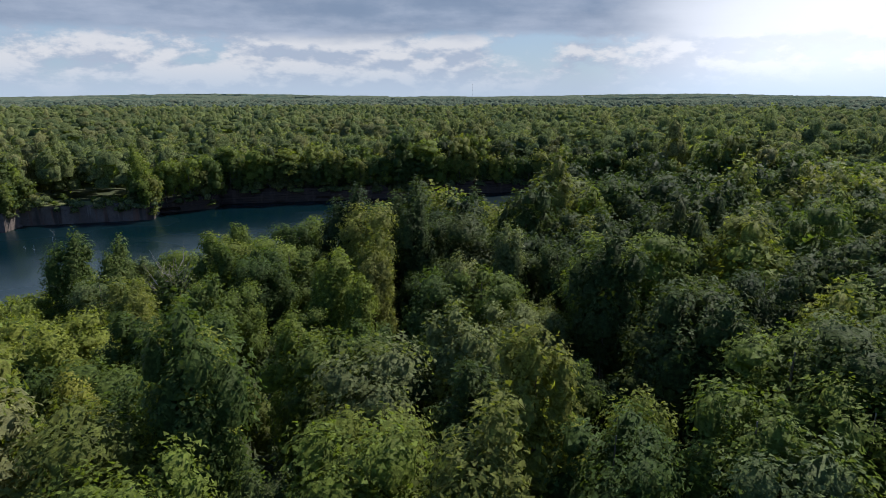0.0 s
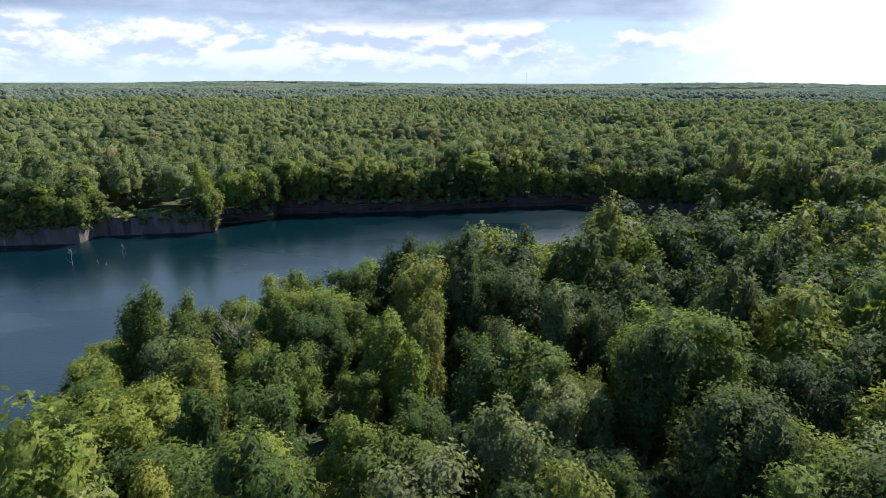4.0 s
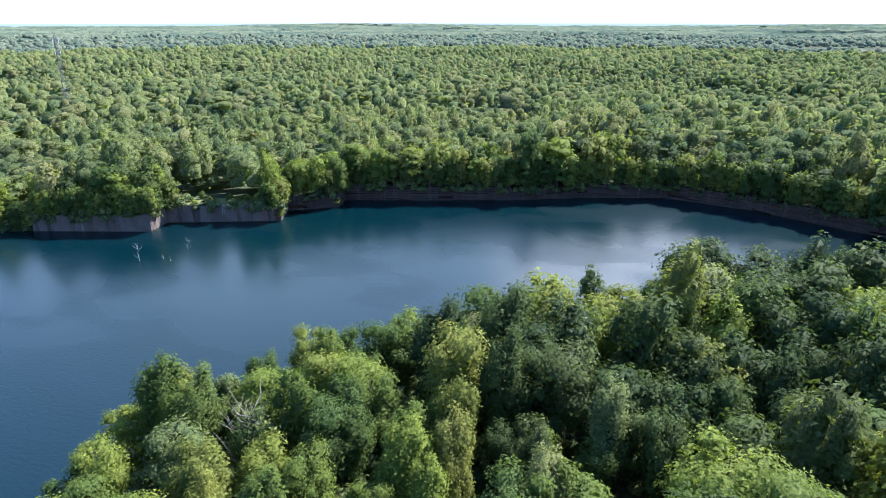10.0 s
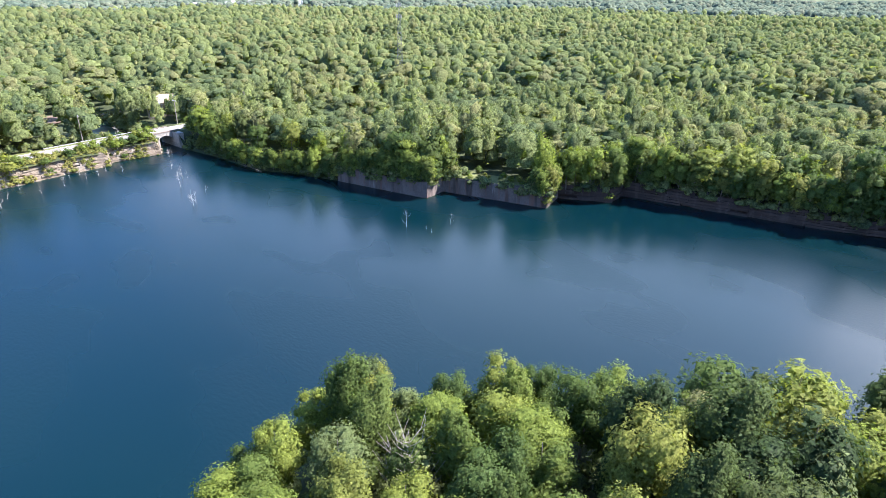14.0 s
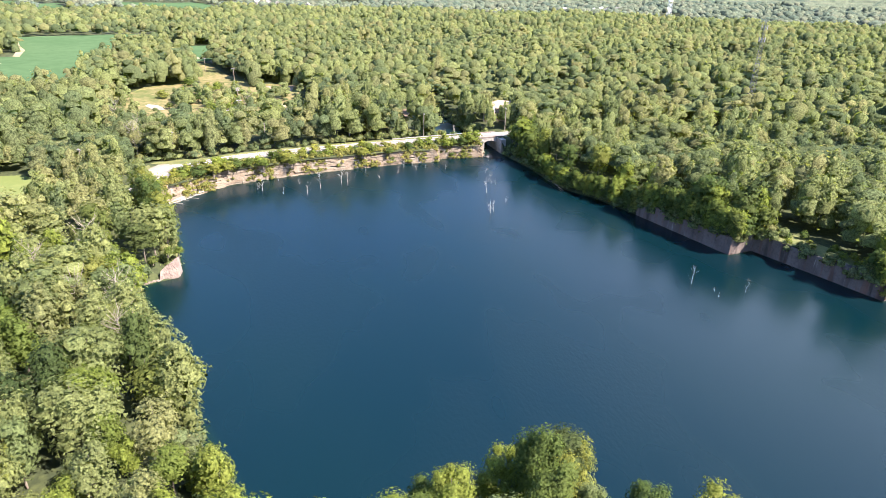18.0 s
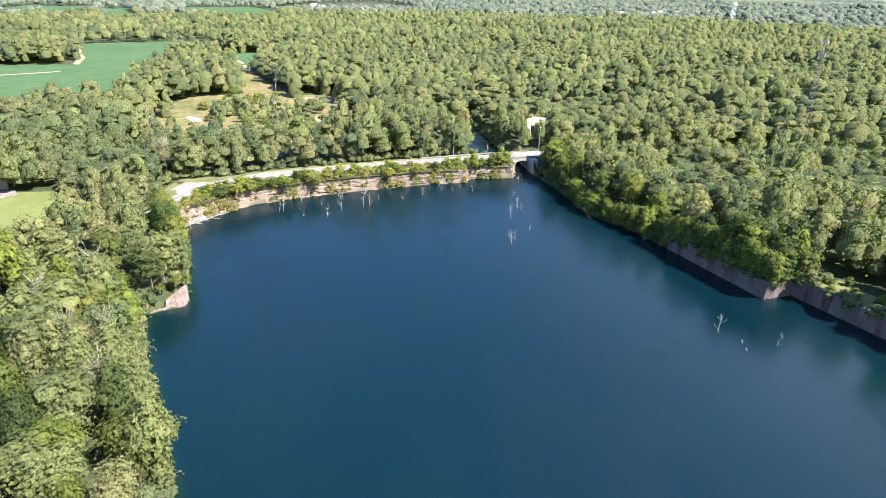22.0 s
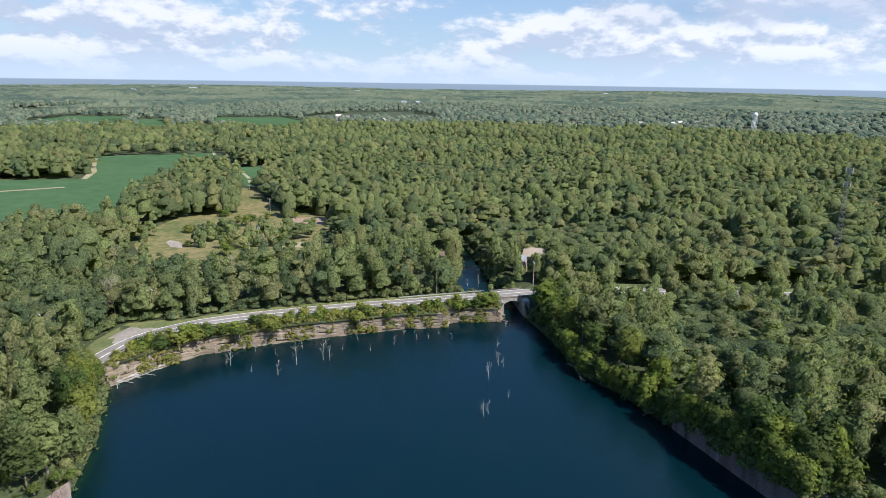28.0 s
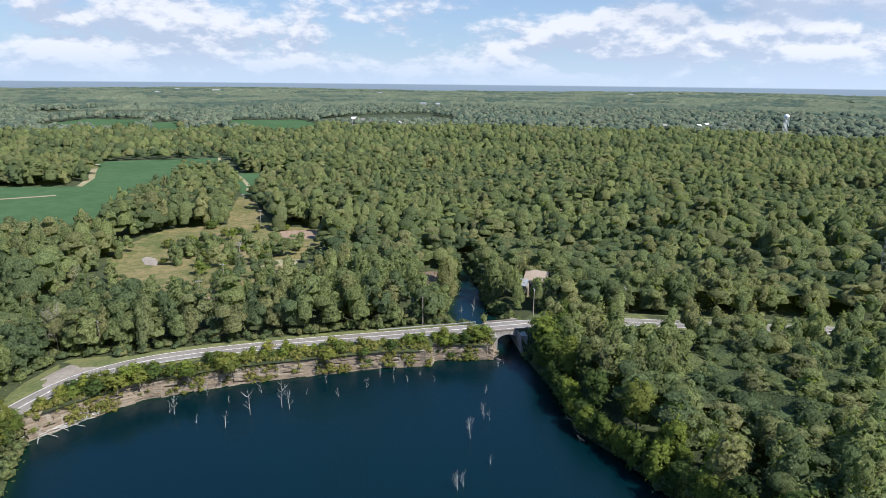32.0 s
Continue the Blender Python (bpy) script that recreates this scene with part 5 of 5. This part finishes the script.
# ---- dead trees standing in the water ----
def dead_tree(name, x, y, z, tall, rng, label, group, limbs=6, thick=0.085, mat=M_DEADWOOD, leaves=False):
    ob = thing(name, x, y, z)
    bm = bmesh.new()
    lean = Vector((rng.uniform(-0.14, 0.14), rng.uniform(-0.14, 0.14), 1))
    points = [Vector((0, 0, -1.2))]
    for k in range(5):
        points.append(Vector((lean.x * k, lean.y * k, 0)) * tall / 5 + Vector((rng.uniform(-0.1, 0.1), rng.uniform(-0.1, 0.1), tall * (k + 1) / 5)))
    for k in range(5):
        rod(bm, points[k], points[k + 1], thick * (1.1 - 0.2 * k), thick * (0.9 - 0.2 * k) + 0.012, 6)
    part("trunk", bm, mat, ob)
    for k in range(limbs):
        h = rng.uniform(0.3, 0.9)
        root = points[0].lerp(points[5], h)
        a, long = rng.uniform(0, 6.28), tall * rng.uniform(0.16, 0.38) * (1.2 - 0.5 * h)
        bm = bmesh.new()
        elbow = root + Vector((math.cos(a) * long * 0.5, math.sin(a) * long * 0.5, long * rng.uniform(0.2, 0.5)))
        end = elbow + Vector((math.cos(a + 0.4) * long * 0.35, math.sin(a + 0.4) * long * 0.35, long * rng.uniform(0.4, 0.8)))
        rod(bm, root, elbow, thick * 0.5, thick * 0.35, 5)
        rod(bm, elbow, end, thick * 0.35, 0.015, 5)
        limb = part("limb", bm, mat, ob)
        bm = bmesh.new()
        rod(bm, elbow, elbow + Vector((math.cos(a - 0.9) * long * 0.3, math.sin(a - 0.9) * long * 0.3, long * 0.3)), thick * 0.28, 0.012, 4)
        part("twig", bm, mat, limb)
    if leaves:
        crown, _ = crown_mesh("crown", "round", rng.randrange(999), 700, 0.30, tall * 0.55, tall * 1.02, M_LEAF_PALE, BALL1, 10, 0.7)
        new("crown", crown).parent = ob
    return tagged(ob, label, "dead tree", group)


for x, y, tall in ((-210, 45, 5.6), (-211, 43.5, 3.0), (-220, 51, 4.0), (-202, 60, 4.6), (-208, 65, 7.6), (-211, 73, 8.2), (-210, 75, 5.5), (-220, 66, 3.6), (-220, 96, 3.6),
                   (-227, 100, 3.4), (-229, 104, 2.6), (-223, 108, 2.2), (-227, 112, 2.0), (-191, 122, 5.8), (-200, 127, 5.0), (-199, 128.5, 3.0), (-214, 130, 3.2), (-180, 125, 2.6),
                   (-171, 116, 5.2), (-172, 117.5, 4.0), (-111, 149, 5.0), (-103.5, 159.5, 3.6), (-103, 151, 1.4), (-106, 152, 1.1), (-232, 139, 3.0), (-230.5, 137, 3.6), (-216, 88, 2.6),
                   (-224, 84, 3.0), (-215, 58, 2.6), (-223, 104, 2.4), (-218, 79, 2.0), (-205, 52, 2.2), (-222, 116, 2.2), (-275, 136, 5.0), (-283, 138, 4.0), (-278, 132, 3.4)):
    dead_tree("dead_snag", x, y, 0, tall, dice, "bleached bare snag standing in the water", "drowned dead trees", 7 if tall > 3 else 3, 0.07 if tall > 4 else 0.05)
for x, y, tall in ((-111, 16, 15), (-141, 6, 15), (-131, -2, 14), (-113, 10, 14), (-244, 1, 15), (-292, -12, 13), (-97, 20, 14), (-33, 73, 14), (-318, 42, 10)):
    dead_tree("bare_tree", x, y, height(x, y), tall, dice, "thinly leaved tree with pale bare branches", "bare trees in the woods", 40, 0.11, M_TWIG, True)


# ---- logs and driftwood ----
for x, y, turn, long, tilt in ((-203, 15.5, 62, 9, 3), (-205.5, 18, 55, 7, 5), (-201, 15, 20, 6, 2), (-236, 137.2, 30, 5, 12), (-207, 20.5, 66, 8, 2)):
    bm = bmesh.new()
    rod(bm, (-long / 2, 0, 0), (long / 2, 0.2, long / 2 * math.tan(radians(tilt))), 0.17, 0.08, 7)
    rod(bm, (0, 0, 0.05), (long * 0.2, 0.9, 0.4), 0.06, 0.02, 5)
    log = part("log", bm, M_DEADWOOD)
    log.matrix_world = pose(x, y, 0.12, 0, 0, turn)
    tagged(log, "pale fallen log lying at the water's edge", "log", "driftwood at the shore")


# a heap of bleached logs along the shore below the road's bend
shore_line = curve([(-199, 12.0), (-204, 18.6), (-209.3, 23.6), (-213, 26.2)], 1.0)
for k in range(44):
    x, y = shore_line[dice.randrange(len(shore_line) - 1)]
    long, off = dice.uniform(3, 8), dice.uniform(-0.6, 2.0)
    bm = bmesh.new()
    rod(bm, (-long / 2, 0, 0), (0, dice.uniform(-0.15, 0.15), 0.05), 0.14, 0.12, 6)
    rod(bm, (0, 0, 0.05), (long / 2, dice.uniform(-0.3, 0.3), 0.1), 0.12, 0.05, 6)
    log = part("log", bm, M_DEADWOOD)
    log.matrix_world = pose(x - off * 0.75, y + off * 0.6 - 0.6, 0.15 + max(0.0, off) * 0.55, dice.uniform(0, 8), dice.uniform(-4, 4), 131 + dice.uniform(-14, 14))
    tagged(log, "pale fallen log lying at the water's edge", "log", "driftwood at the shore")
# dead brush leaning out of the bank below the bridge
for x, y, tall in ((-190, 150.0, 3.4), (-193, 150.4, 2.6), (-196.5, 150.6, 3.0), (-198, 150.9, 2.2), (-187, 150.2, 2.4)):
    snag = dead_tree("dead_snag", x, y, 0.2, tall, dice, "dead branches leaning from the bank over water", "drowned dead trees", 6, 0.06, M_TWIG)
    snag.rotation_euler = (radians(dice.uniform(35, 60)), 0, radians(dice.uniform(-40, 40)))


def rock_outcrop():
    """A sloping slab of bare rock at the corner of the bank."""
    rows, cols = 14, 22
    u, w = np.meshgrid(np.linspace(0, 1, cols), np.linspace(0, 1, rows))
    rng = np.random.default_rng(52)
    lean = np.clip(0.5 + 0.55 * u, 0.0, 1.0)
    x = -144.0 - 1.3 * u - w * 2.0 * lean - 0.3 * np.sin(u * 5)
    y = 18.4 + 5.0 * u + w * (0.5 - 1.3 * u)
    z = -0.8 + w * (0.9 + 3.9 * lean)
    crack = np.floor(u * 4 + 0.7 * w) * 0.13 + np.floor(w * 3 + 0.4 * np.sin(u * 9)) * 0.16
    x = x - crack + rng.uniform(-0.09, 0.09, x.shape)
    z = z + rng.uniform(-0.06, 0.06, x.shape)
    front = np.stack([x, y, z], 2).reshape(-1, 3)
    back = front + (-2.4, 0.4, -0.5)
    i = np.arange(rows * cols).reshape(rows, cols)
    quads = lambda g: np.stack([g[:-1, :-1], g[1:, :-1], g[1:, 1:], g[:-1, 1:]], 2).reshape(-1, 4)
    rim = np.concatenate([i[0], i[1:, -1], i[-1, -2::-1], i[-2:0:-1, 0]])
    n = rows * cols
    side = np.stack([rim, np.roll(rim, -1), np.roll(rim, -1) + n, rim + n], 1)
    f = np.vstack([quads(i)[:, ::-1], quads(i) + n, side])
    tagged(new("rock_outcrop", from_arrays("rock_outcrop", np.vstack([front, back]), f, M_LEDGE)), "bare pinkish rock slab sloping into the water", "rock", kind="structure")
    for k in range(16):
        bm = bmesh.new()
        bmesh.ops.create_icosphere(bm, subdivisions=1, radius=dice.uniform(0.18, 0.5))
        for v in bm.verts:
            v.co = Vector((v.co.x * dice.uniform(0.8, 1.3), v.co.y * dice.uniform(0.8, 1.3), v.co.z * dice.uniform(0.5, 0.8)))
        stone = part("stone", bm, M_LEDGE)
        stone.matrix_world = pose(-142.2 - k * 0.14 + dice.uniform(-0.3, 0.3), 13.0 + k * 0.35, 0.08, 0, 0, dice.uniform(0, 360))
        tagged(stone, "pale loose stone at the foot of the rock slab", "stone", "stones at the waterline")


rock_outcrop()


# ---- the bridge over the channel ----
def build_bridge():
    ob = thing("bridge", -249.3, 142.5, 0)
    half, top, spring, crown = 4.0, 6.0, 1.6, 4.7
    arc = [(half * math.cos(a), spring + (crown - spring) * math.sin(a)) for a in np.linspace(math.pi, 0, 17)]

    def face(x0, x1, name, low, high, label=""):
        """A slab from x0 to x1 between two lines of (y, z)."""
        bm = bmesh.new()
        quads = [[bm.verts.new((x, y, z)) for x in (x0, x1) for y, z in line] for line in (low, high)]
        n = len(low)
        for k in range(n - 1):
            a, b = quads[0], quads[1]
            bm.faces.new((a[k], a[k + 1], b[k + 1], b[k]))
            bm.faces.new((a[n + k + 1], a[n + k], b[n + k], b[n + k + 1]))
            bm.faces.new((a[k + 1], a[k], a[n + k], a[n + k + 1]))
            bm.faces.new((b[k], b[k + 1], b[n + k + 1], b[n + k]))
        for k in (0, n - 1):
            bm.faces.new((quads[0][k], quads[1][k], quads[1][n + k], quads[0][n + k]))
        bmesh.ops.recalc_face_normals(bm, faces=bm.faces)
        return part(name, bm, M_RUST if name == "parapet" else M_CONCRETE, ob, label)

    outer = [(y * 1.12, spring + (z - spring) * 1.12 + 0.05) for y, z in arc]
    for x0, x1 in ((4.4, 3.9), (-3.9, -4.4)):
        wall = [(-6.2, -1.0)] + [(-4.6, -1.0)] + outer + [(4.6, -1.0)] + [(6.2, -1.0)]
        face(x0, x1, "spandrel_wall", [(y, z) if abs(y) < 4.55 else (y, -1.0) for y, z in wall], [(y, top) for y, _ in wall])
        face(x0 + 0.12 * (1 if x0 > 0 else -0), x1 - (0.12 if x0 < 0 else 0), "arch_ring", arc, outer, "pale dressed arch ring")
        face(x0 + 0.1, x1 - 0.1, "parapet", [(-6.5, top + 0.01), (6.5, top + 0.01)], [(-6.5, top + 0.42), (6.5, top + 0.42)])
    face(3.9, -3.9, "vault", arc, [(y, z + 0.45) for y, z in arc], "shaded underside of the arch")
    face(3.9, -3.9, "deck", [(-6.2, 5.4), (6.2, 5.4)], [(-6.2, 6.1), (6.2, 6.1)])
    tagged(ob, "weathered concrete arch bridge carrying the road over a channel", "bridge")
    ob.rotation_euler = (0, 0, radians(6.3))


build_bridge()


# ---- guard rails ----
def guard_rail(y0, y1, off, x0=-999, x1=999):
    q = np.asarray(ROAD)
    d = np.gradient(q, axis=0)
    d /= np.hypot(d[:, 0], d[:, 1])[:, None]
    line = (q + np.c_[-d[:, 1], d[:, 0]] * off)[(q[:, 1] > y0) & (q[:, 1] < y1) & (q[:, 0] > x0) & (q[:, 0] < x1)]
    ob = thing("guard_rail", line[0][0], line[0][1], 6.14)
    origin = Vector((line[0][0], line[0][1], 0))
    bm = bmesh.new()
    for a, b in zip(line, line[1:]):
        a, b = Vector((*a, 0)) - origin, Vector((*b, 0)) - origin
        mid, turn = (a + b) / 2, math.atan2(b.y - a.y, b.x - a.x)
        for z, deep in ((0.66, 0.05), (0.57, 0.09), (0.48, 0.05)):
            box(bm, mid.x, mid.y, z, (b - a).length + 0.05, deep, 0.09, turn)
    part("rail", bm, M_STEEL, ob, "galvanised steel beam")
    for k, p in enumerate(line):
        bm = bmesh.new()
        box(bm, p[0] - origin.x + (0.12 if off > 0 else -0.12) * -1, p[1] - origin.y, 0.3, 0.14, 0.16, 0.8)
        part("post", bm, M_POLE, ob)
    tagged(ob, "galvanised guard rail on wooden posts along the road", "guard rail", "guard rails of the road")


guard_rail(5, 16, -3.9, -221, -198)
guard_rail(16.1, 60, -3.9)
guard_rail(60, 100, -3.9)
guard_rail(100, 134, -3.9)
guard_rail(100, 134, 3.9)
guard_rail(151, 200, -3.9)


# ---- poles and wires ----
def utility_pole(x, y, tall, turn, drum=False):
    ob = thing("utility_pole", x, y, height(x, y) - 0.3, turn)
    bm = bmesh.new()
    rod(bm, (0, 0, 0), (0, 0, tall), 0.19, 0.13, 8)
    part("shaft", bm, M_POLE, ob)
    bm = bmesh.new()
    box(bm, 0, 0, tall - 0.5, 2.4, 0.12, 0.14)
    part("crossarm", bm, M_DEADWOOD, ob, "pale wooden crossarm")
    for k in (-1.05, -0.4, 0.4, 1.05):
        bm = bmesh.new()
        rod(bm, (k, 0, tall - 0.43), (k, 0, tall - 0.2), 0.05, 0.04, 6)
        part("insulator", bm, M_WHITE, ob, "small white insulator")
    if drum:
        for k in (-0.45, 0.45):
            bm = bmesh.new()
            rod(bm, (k, 0.25, tall - 1.9), (k, 0.25, tall - 1.0), 0.26, 0.26, 10)
            part("transformer", bm, M_STEEL, ob, "grey transformer drum")
    return tagged(ob, "weathered wooden utility pole with a crossarm", "utility pole", "utility poles")


ROAD_POLES = [(-223, -13), (-243, 14), (-250, 48), (-251, 82), (-253.5, 115), (-258, 155), (-259, 189)]
MEADOW_POLES = [(-250, 48), (-282, 34), (-303, 38), (-340, 37), (-415, 34), (-470, 14)]
for k, (x, y) in enumerate(ROAD_POLES):
    utility_pole(x, y, 10.5, 0 if k > 1 else 40)
for k, (x, y) in enumerate(MEADOW_POLES[1:]):
    utility_pole(x, y, 10.0, 85, k == 2)
for line in (ROAD_POLES, MEADOW_POLES):
    for a, b in zip(line, line[1:]):
        ends = [Vector((x, y, height(x, y) + 9.5)) for x, y in (a, b)]
        side = Vector((-(b[1] - a[1]), b[0] - a[0], 0)).normalized()
        for k in (-1.0, 1.0):
            bm = bmesh.new()
            rings = []
            for t in np.linspace(0, 1, 9):
                p = ends[0].lerp(ends[1], t) + side * k + Vector((0, 0, -3.2 * t * (1 - t)))
                rings.append([bm.verts.new(p + side * (0.018 * math.cos(q)) + Vector((0, 0, 0.018 * math.sin(q)))) for q in (0.5, 2.6, 4.7)])
            for one, two in zip(rings, rings[1:]):
                for m in range(3):
                    bm.faces.new((one[m], one[(m + 1) % 3], two[(m + 1) % 3], two[m]))
            tagged(part("power_line", bm, M_DARK), "thin dark overhead wire between poles", "power line", "power lines")


# ---- lattice tower ----
def lattice_tower(x, y, tall, foot):
    ob = thing("lattice_tower", x, y, height(x, y) - 0.3, 20)
    corners = [(math.cos(a), math.sin(a)) for a in (0.5, 2.6, 4.7)]

    def at(k, h):
        r = foot * (1 - h) + 0.45 * h
        return Vector((corners[k][0] * r, corners[k][1] * r, h * tall))

    for k in range(3):
        bm = bmesh.new()
        rod(bm, at(k, 0), at(k, 1), 0.10, 0.06, 6)
        part("leg", bm, M_IRON, ob)
    for level in range(16):
        bm = bmesh.new()
        for k in range(3):
            a, b = at(k, level / 16), at((k + 1) % 3, (level + 1) / 16)
            rod(bm, a, b, 0.05, 0.05, 4)
            rod(bm, at((k + 1) % 3, level / 16), at(k, (level + 1) / 16), 0.05, 0.05, 4)
            rod(bm, a, at((k + 1) % 3, level / 16), 0.05, 0.05, 4)
        part("brace", bm, M_IRON, ob)
    for h in (0.80, 0.92):
        for k in range(6):
            a = k * math.pi / 3
            bm = bmesh.new()
            box(bm, 1.5 * math.cos(a), 1.5 * math.sin(a), h * tall, 0.2, 0.4, 2.2, a)
            rod(bm, (0, 0, h * tall), (1.5 * math.cos(a), 1.5 * math.sin(a), h * tall), 0.04, 0.04, 4)
            part("antenna", bm, M_STEEL, ob, "grey panel antenna on a short arm")
    return tagged(ob, "grey steel lattice radio tower rising over the trees", "radio tower")


lattice_tower(-268, 298, 50, 2.6)
mast = lattice_tower(150, 3740, 95, 4.0)
mast["label"] = "distant thin steel radio mast on the horizon"


# ---- water tower ----
def water_tower(x, y):
    ob = thing("water_tower", x, y, height(x, y) - 0.3)
    bm = bmesh.new()
    bmesh.ops.create_uvsphere(bm, u_segments=18, v_segments=10, radius=4.3)
    for v in bm.verts:
        v.co.z = v.co.z * 0.85 + 27.5
    part("tank", bm, M_WHITE, ob)
    for k in range(6):
        a = k * math.pi / 3
        bm = bmesh.new()
        rod(bm, (4.4 * math.cos(a), 4.4 * math.sin(a), 0), (3.9 * math.cos(a), 3.9 * math.sin(a), 26.5), 0.26, 0.22, 6)
        part("leg", bm, M_WHITE, ob)
    bm = bmesh.new()
    rod(bm, (0, 0, 0), (0, 0, 24.5), 0.6, 0.6, 8)
    part("riser", bm, M_WHITE, ob)
    bm = bmesh.new()
    rod(bm, (0, 0, 26.0), (0, 0, 26.4), 4.7, 4.7, 18)
    part("walkway", bm, M_WHITE, ob)
    return tagged(ob, "white water tower on legs beyond the woods", "water tower")


water_tower(-1120, 841)


# ---- houses ----
def house(x, y, z, turn, long, wide, wall, rise, roof_mat, label, name="house", wall_mat=M_WHITE):
    ob = thing(name, x, y, z, turn)
    bm = bmesh.new()
    box(bm, 0, 0, wall / 2, long, wide, wall)
    part("wall", bm, wall_mat, ob)
    for side in (-1, 1):
        bm = bmesh.new()
        e, o = wide / 2 + 0.5, long / 2 + 0.5
        v = [(-o, side * e, wall - 0.25), (o, side * e, wall - 0.25), (o, 0, wall + rise), (-o, 0, wall + rise)]
        v = [bm.verts.new(p) for p in v] + [bm.verts.new((p[0], p[1], p[2] + 0.2)) for p in v]
        for f in ((0, 1, 2, 3), (7, 6, 5, 4), (0, 4, 5, 1), (1, 5, 6, 2), (2, 6, 7, 3), (3, 7, 4, 0)):
            bm.faces.new([v[i] for i in f])
        bmesh.ops.recalc_face_normals(bm, faces=bm.faces)
        part("roof", bm, roof_mat, ob)
    for side in (-1, 1):
        bm = bmesh.new()
        v = [bm.verts.new(p) for p in ((side * long / 2, -wide / 2, wall), (side * long / 2, wide / 2, wall), (side * long / 2, 0, wall + rise - 0.1),
                                       (side * (long / 2 - 0.2), -wide / 2, wall), (side * (long / 2 - 0.2), wide / 2, wall), (side * (long / 2 - 0.2), 0, wall + rise - 0.1))]
        for f in ((0, 1, 2), (5, 4, 3), (0, 3, 4, 1), (1, 4, 5, 2), (2, 5, 3, 0)):
            bm.faces.new([v[i] for i in f])
        bmesh.ops.recalc_face_normals(bm, faces=bm.faces)
        part("gable", bm, wall_mat, ob)
    for k in range(max(2, int(long / 4))):
        for side in (-1, 1):
            bm = bmesh.new()
            box(bm, -long / 2 + (k + 0.5) * long / max(2, int(long / 4)), side * (wide / 2 + 0.02), wall * 0.6, 1.0, 0.06, 1.4)
            pane = part("window", bm, M_DARK, ob, "dark window pane")
            if name == "house" and long > 5 and wall < 10:
                bm = bmesh.new()
                box(bm, -long / 2 + (k + 0.5) * long / max(2, int(long / 4)), side * (wide / 2 + 0.06), wall * 0.6 - 0.76, 1.2, 0.14, 0.08)
                part("sill", bm, M_WHITE, pane, "white window sill")
    return tagged(ob, label, "house", "houses")


house(HOUSE[0] - 1, HOUSE[1] - 0.5, height(*HOUSE) - 0.2, 58, 8.5, 6.4, 6.6, 3.2, M_SHINGLE, "tall house with a tan gabled roof among trees", wall_mat=M_POLE)
house(HOUSE[0] + 3, HOUSE[1] - 8.0, height(*HOUSE) - 0.2, 58, 5.0, 4.4, 6.0, 1.8, M_METAL, "outbuilding with a white metal roof among trees", wall_mat=M_POLE)
house(-238, -56, height(-238, -56) - 0.2, 20, 14, 9, 3.2, 2.6, M_TAN, "low house with a brown roof beyond the lawn", wall_mat=M_POLE)
for k, (x, y) in enumerate(((-1089, 659), (-1077, 678), (-1103, 716), (-1143, 751), (-1087, 598), (-1120, 690), (-1128, 735), (-1150, 720), (-1110, 640), (-1165, 770),
                            (-1268, 66), (-1207, 98), (-1152, 146), (-1180, 120), (-1240, 84))):
    house(x, y, height(x, y) - 0.2, dice.uniform(0, 180), dice.uniform(7, 10), 7, 12.0, 3.0, M_WHITE if k % 5 == 0 else M_CONCRETE, "distant pale house in the village beyond the woods", wall_mat=M_CONCRETE)
for x, y, long in ((-2062, 260, 60), (-2025, 303, 40), (-3643, 798, 120), (-3300, 520, 90), (-3500, -700, 130), (-3700, -950, 90), (-3200, -900, 70), (-3900, 150, 100), (-3400, 1500, 90),
                   (900, 3000, 90), (1300, 2900, 70), (700, 3300, 80), (-300, 3600, 90)):
    house(x, y, height(x, y) - 0.3, dice.uniform(60, 120), long * 0.3, 18, 12.0, 2.0, M_METAL, "distant long pale hall on the horizon", "hall", M_METAL)
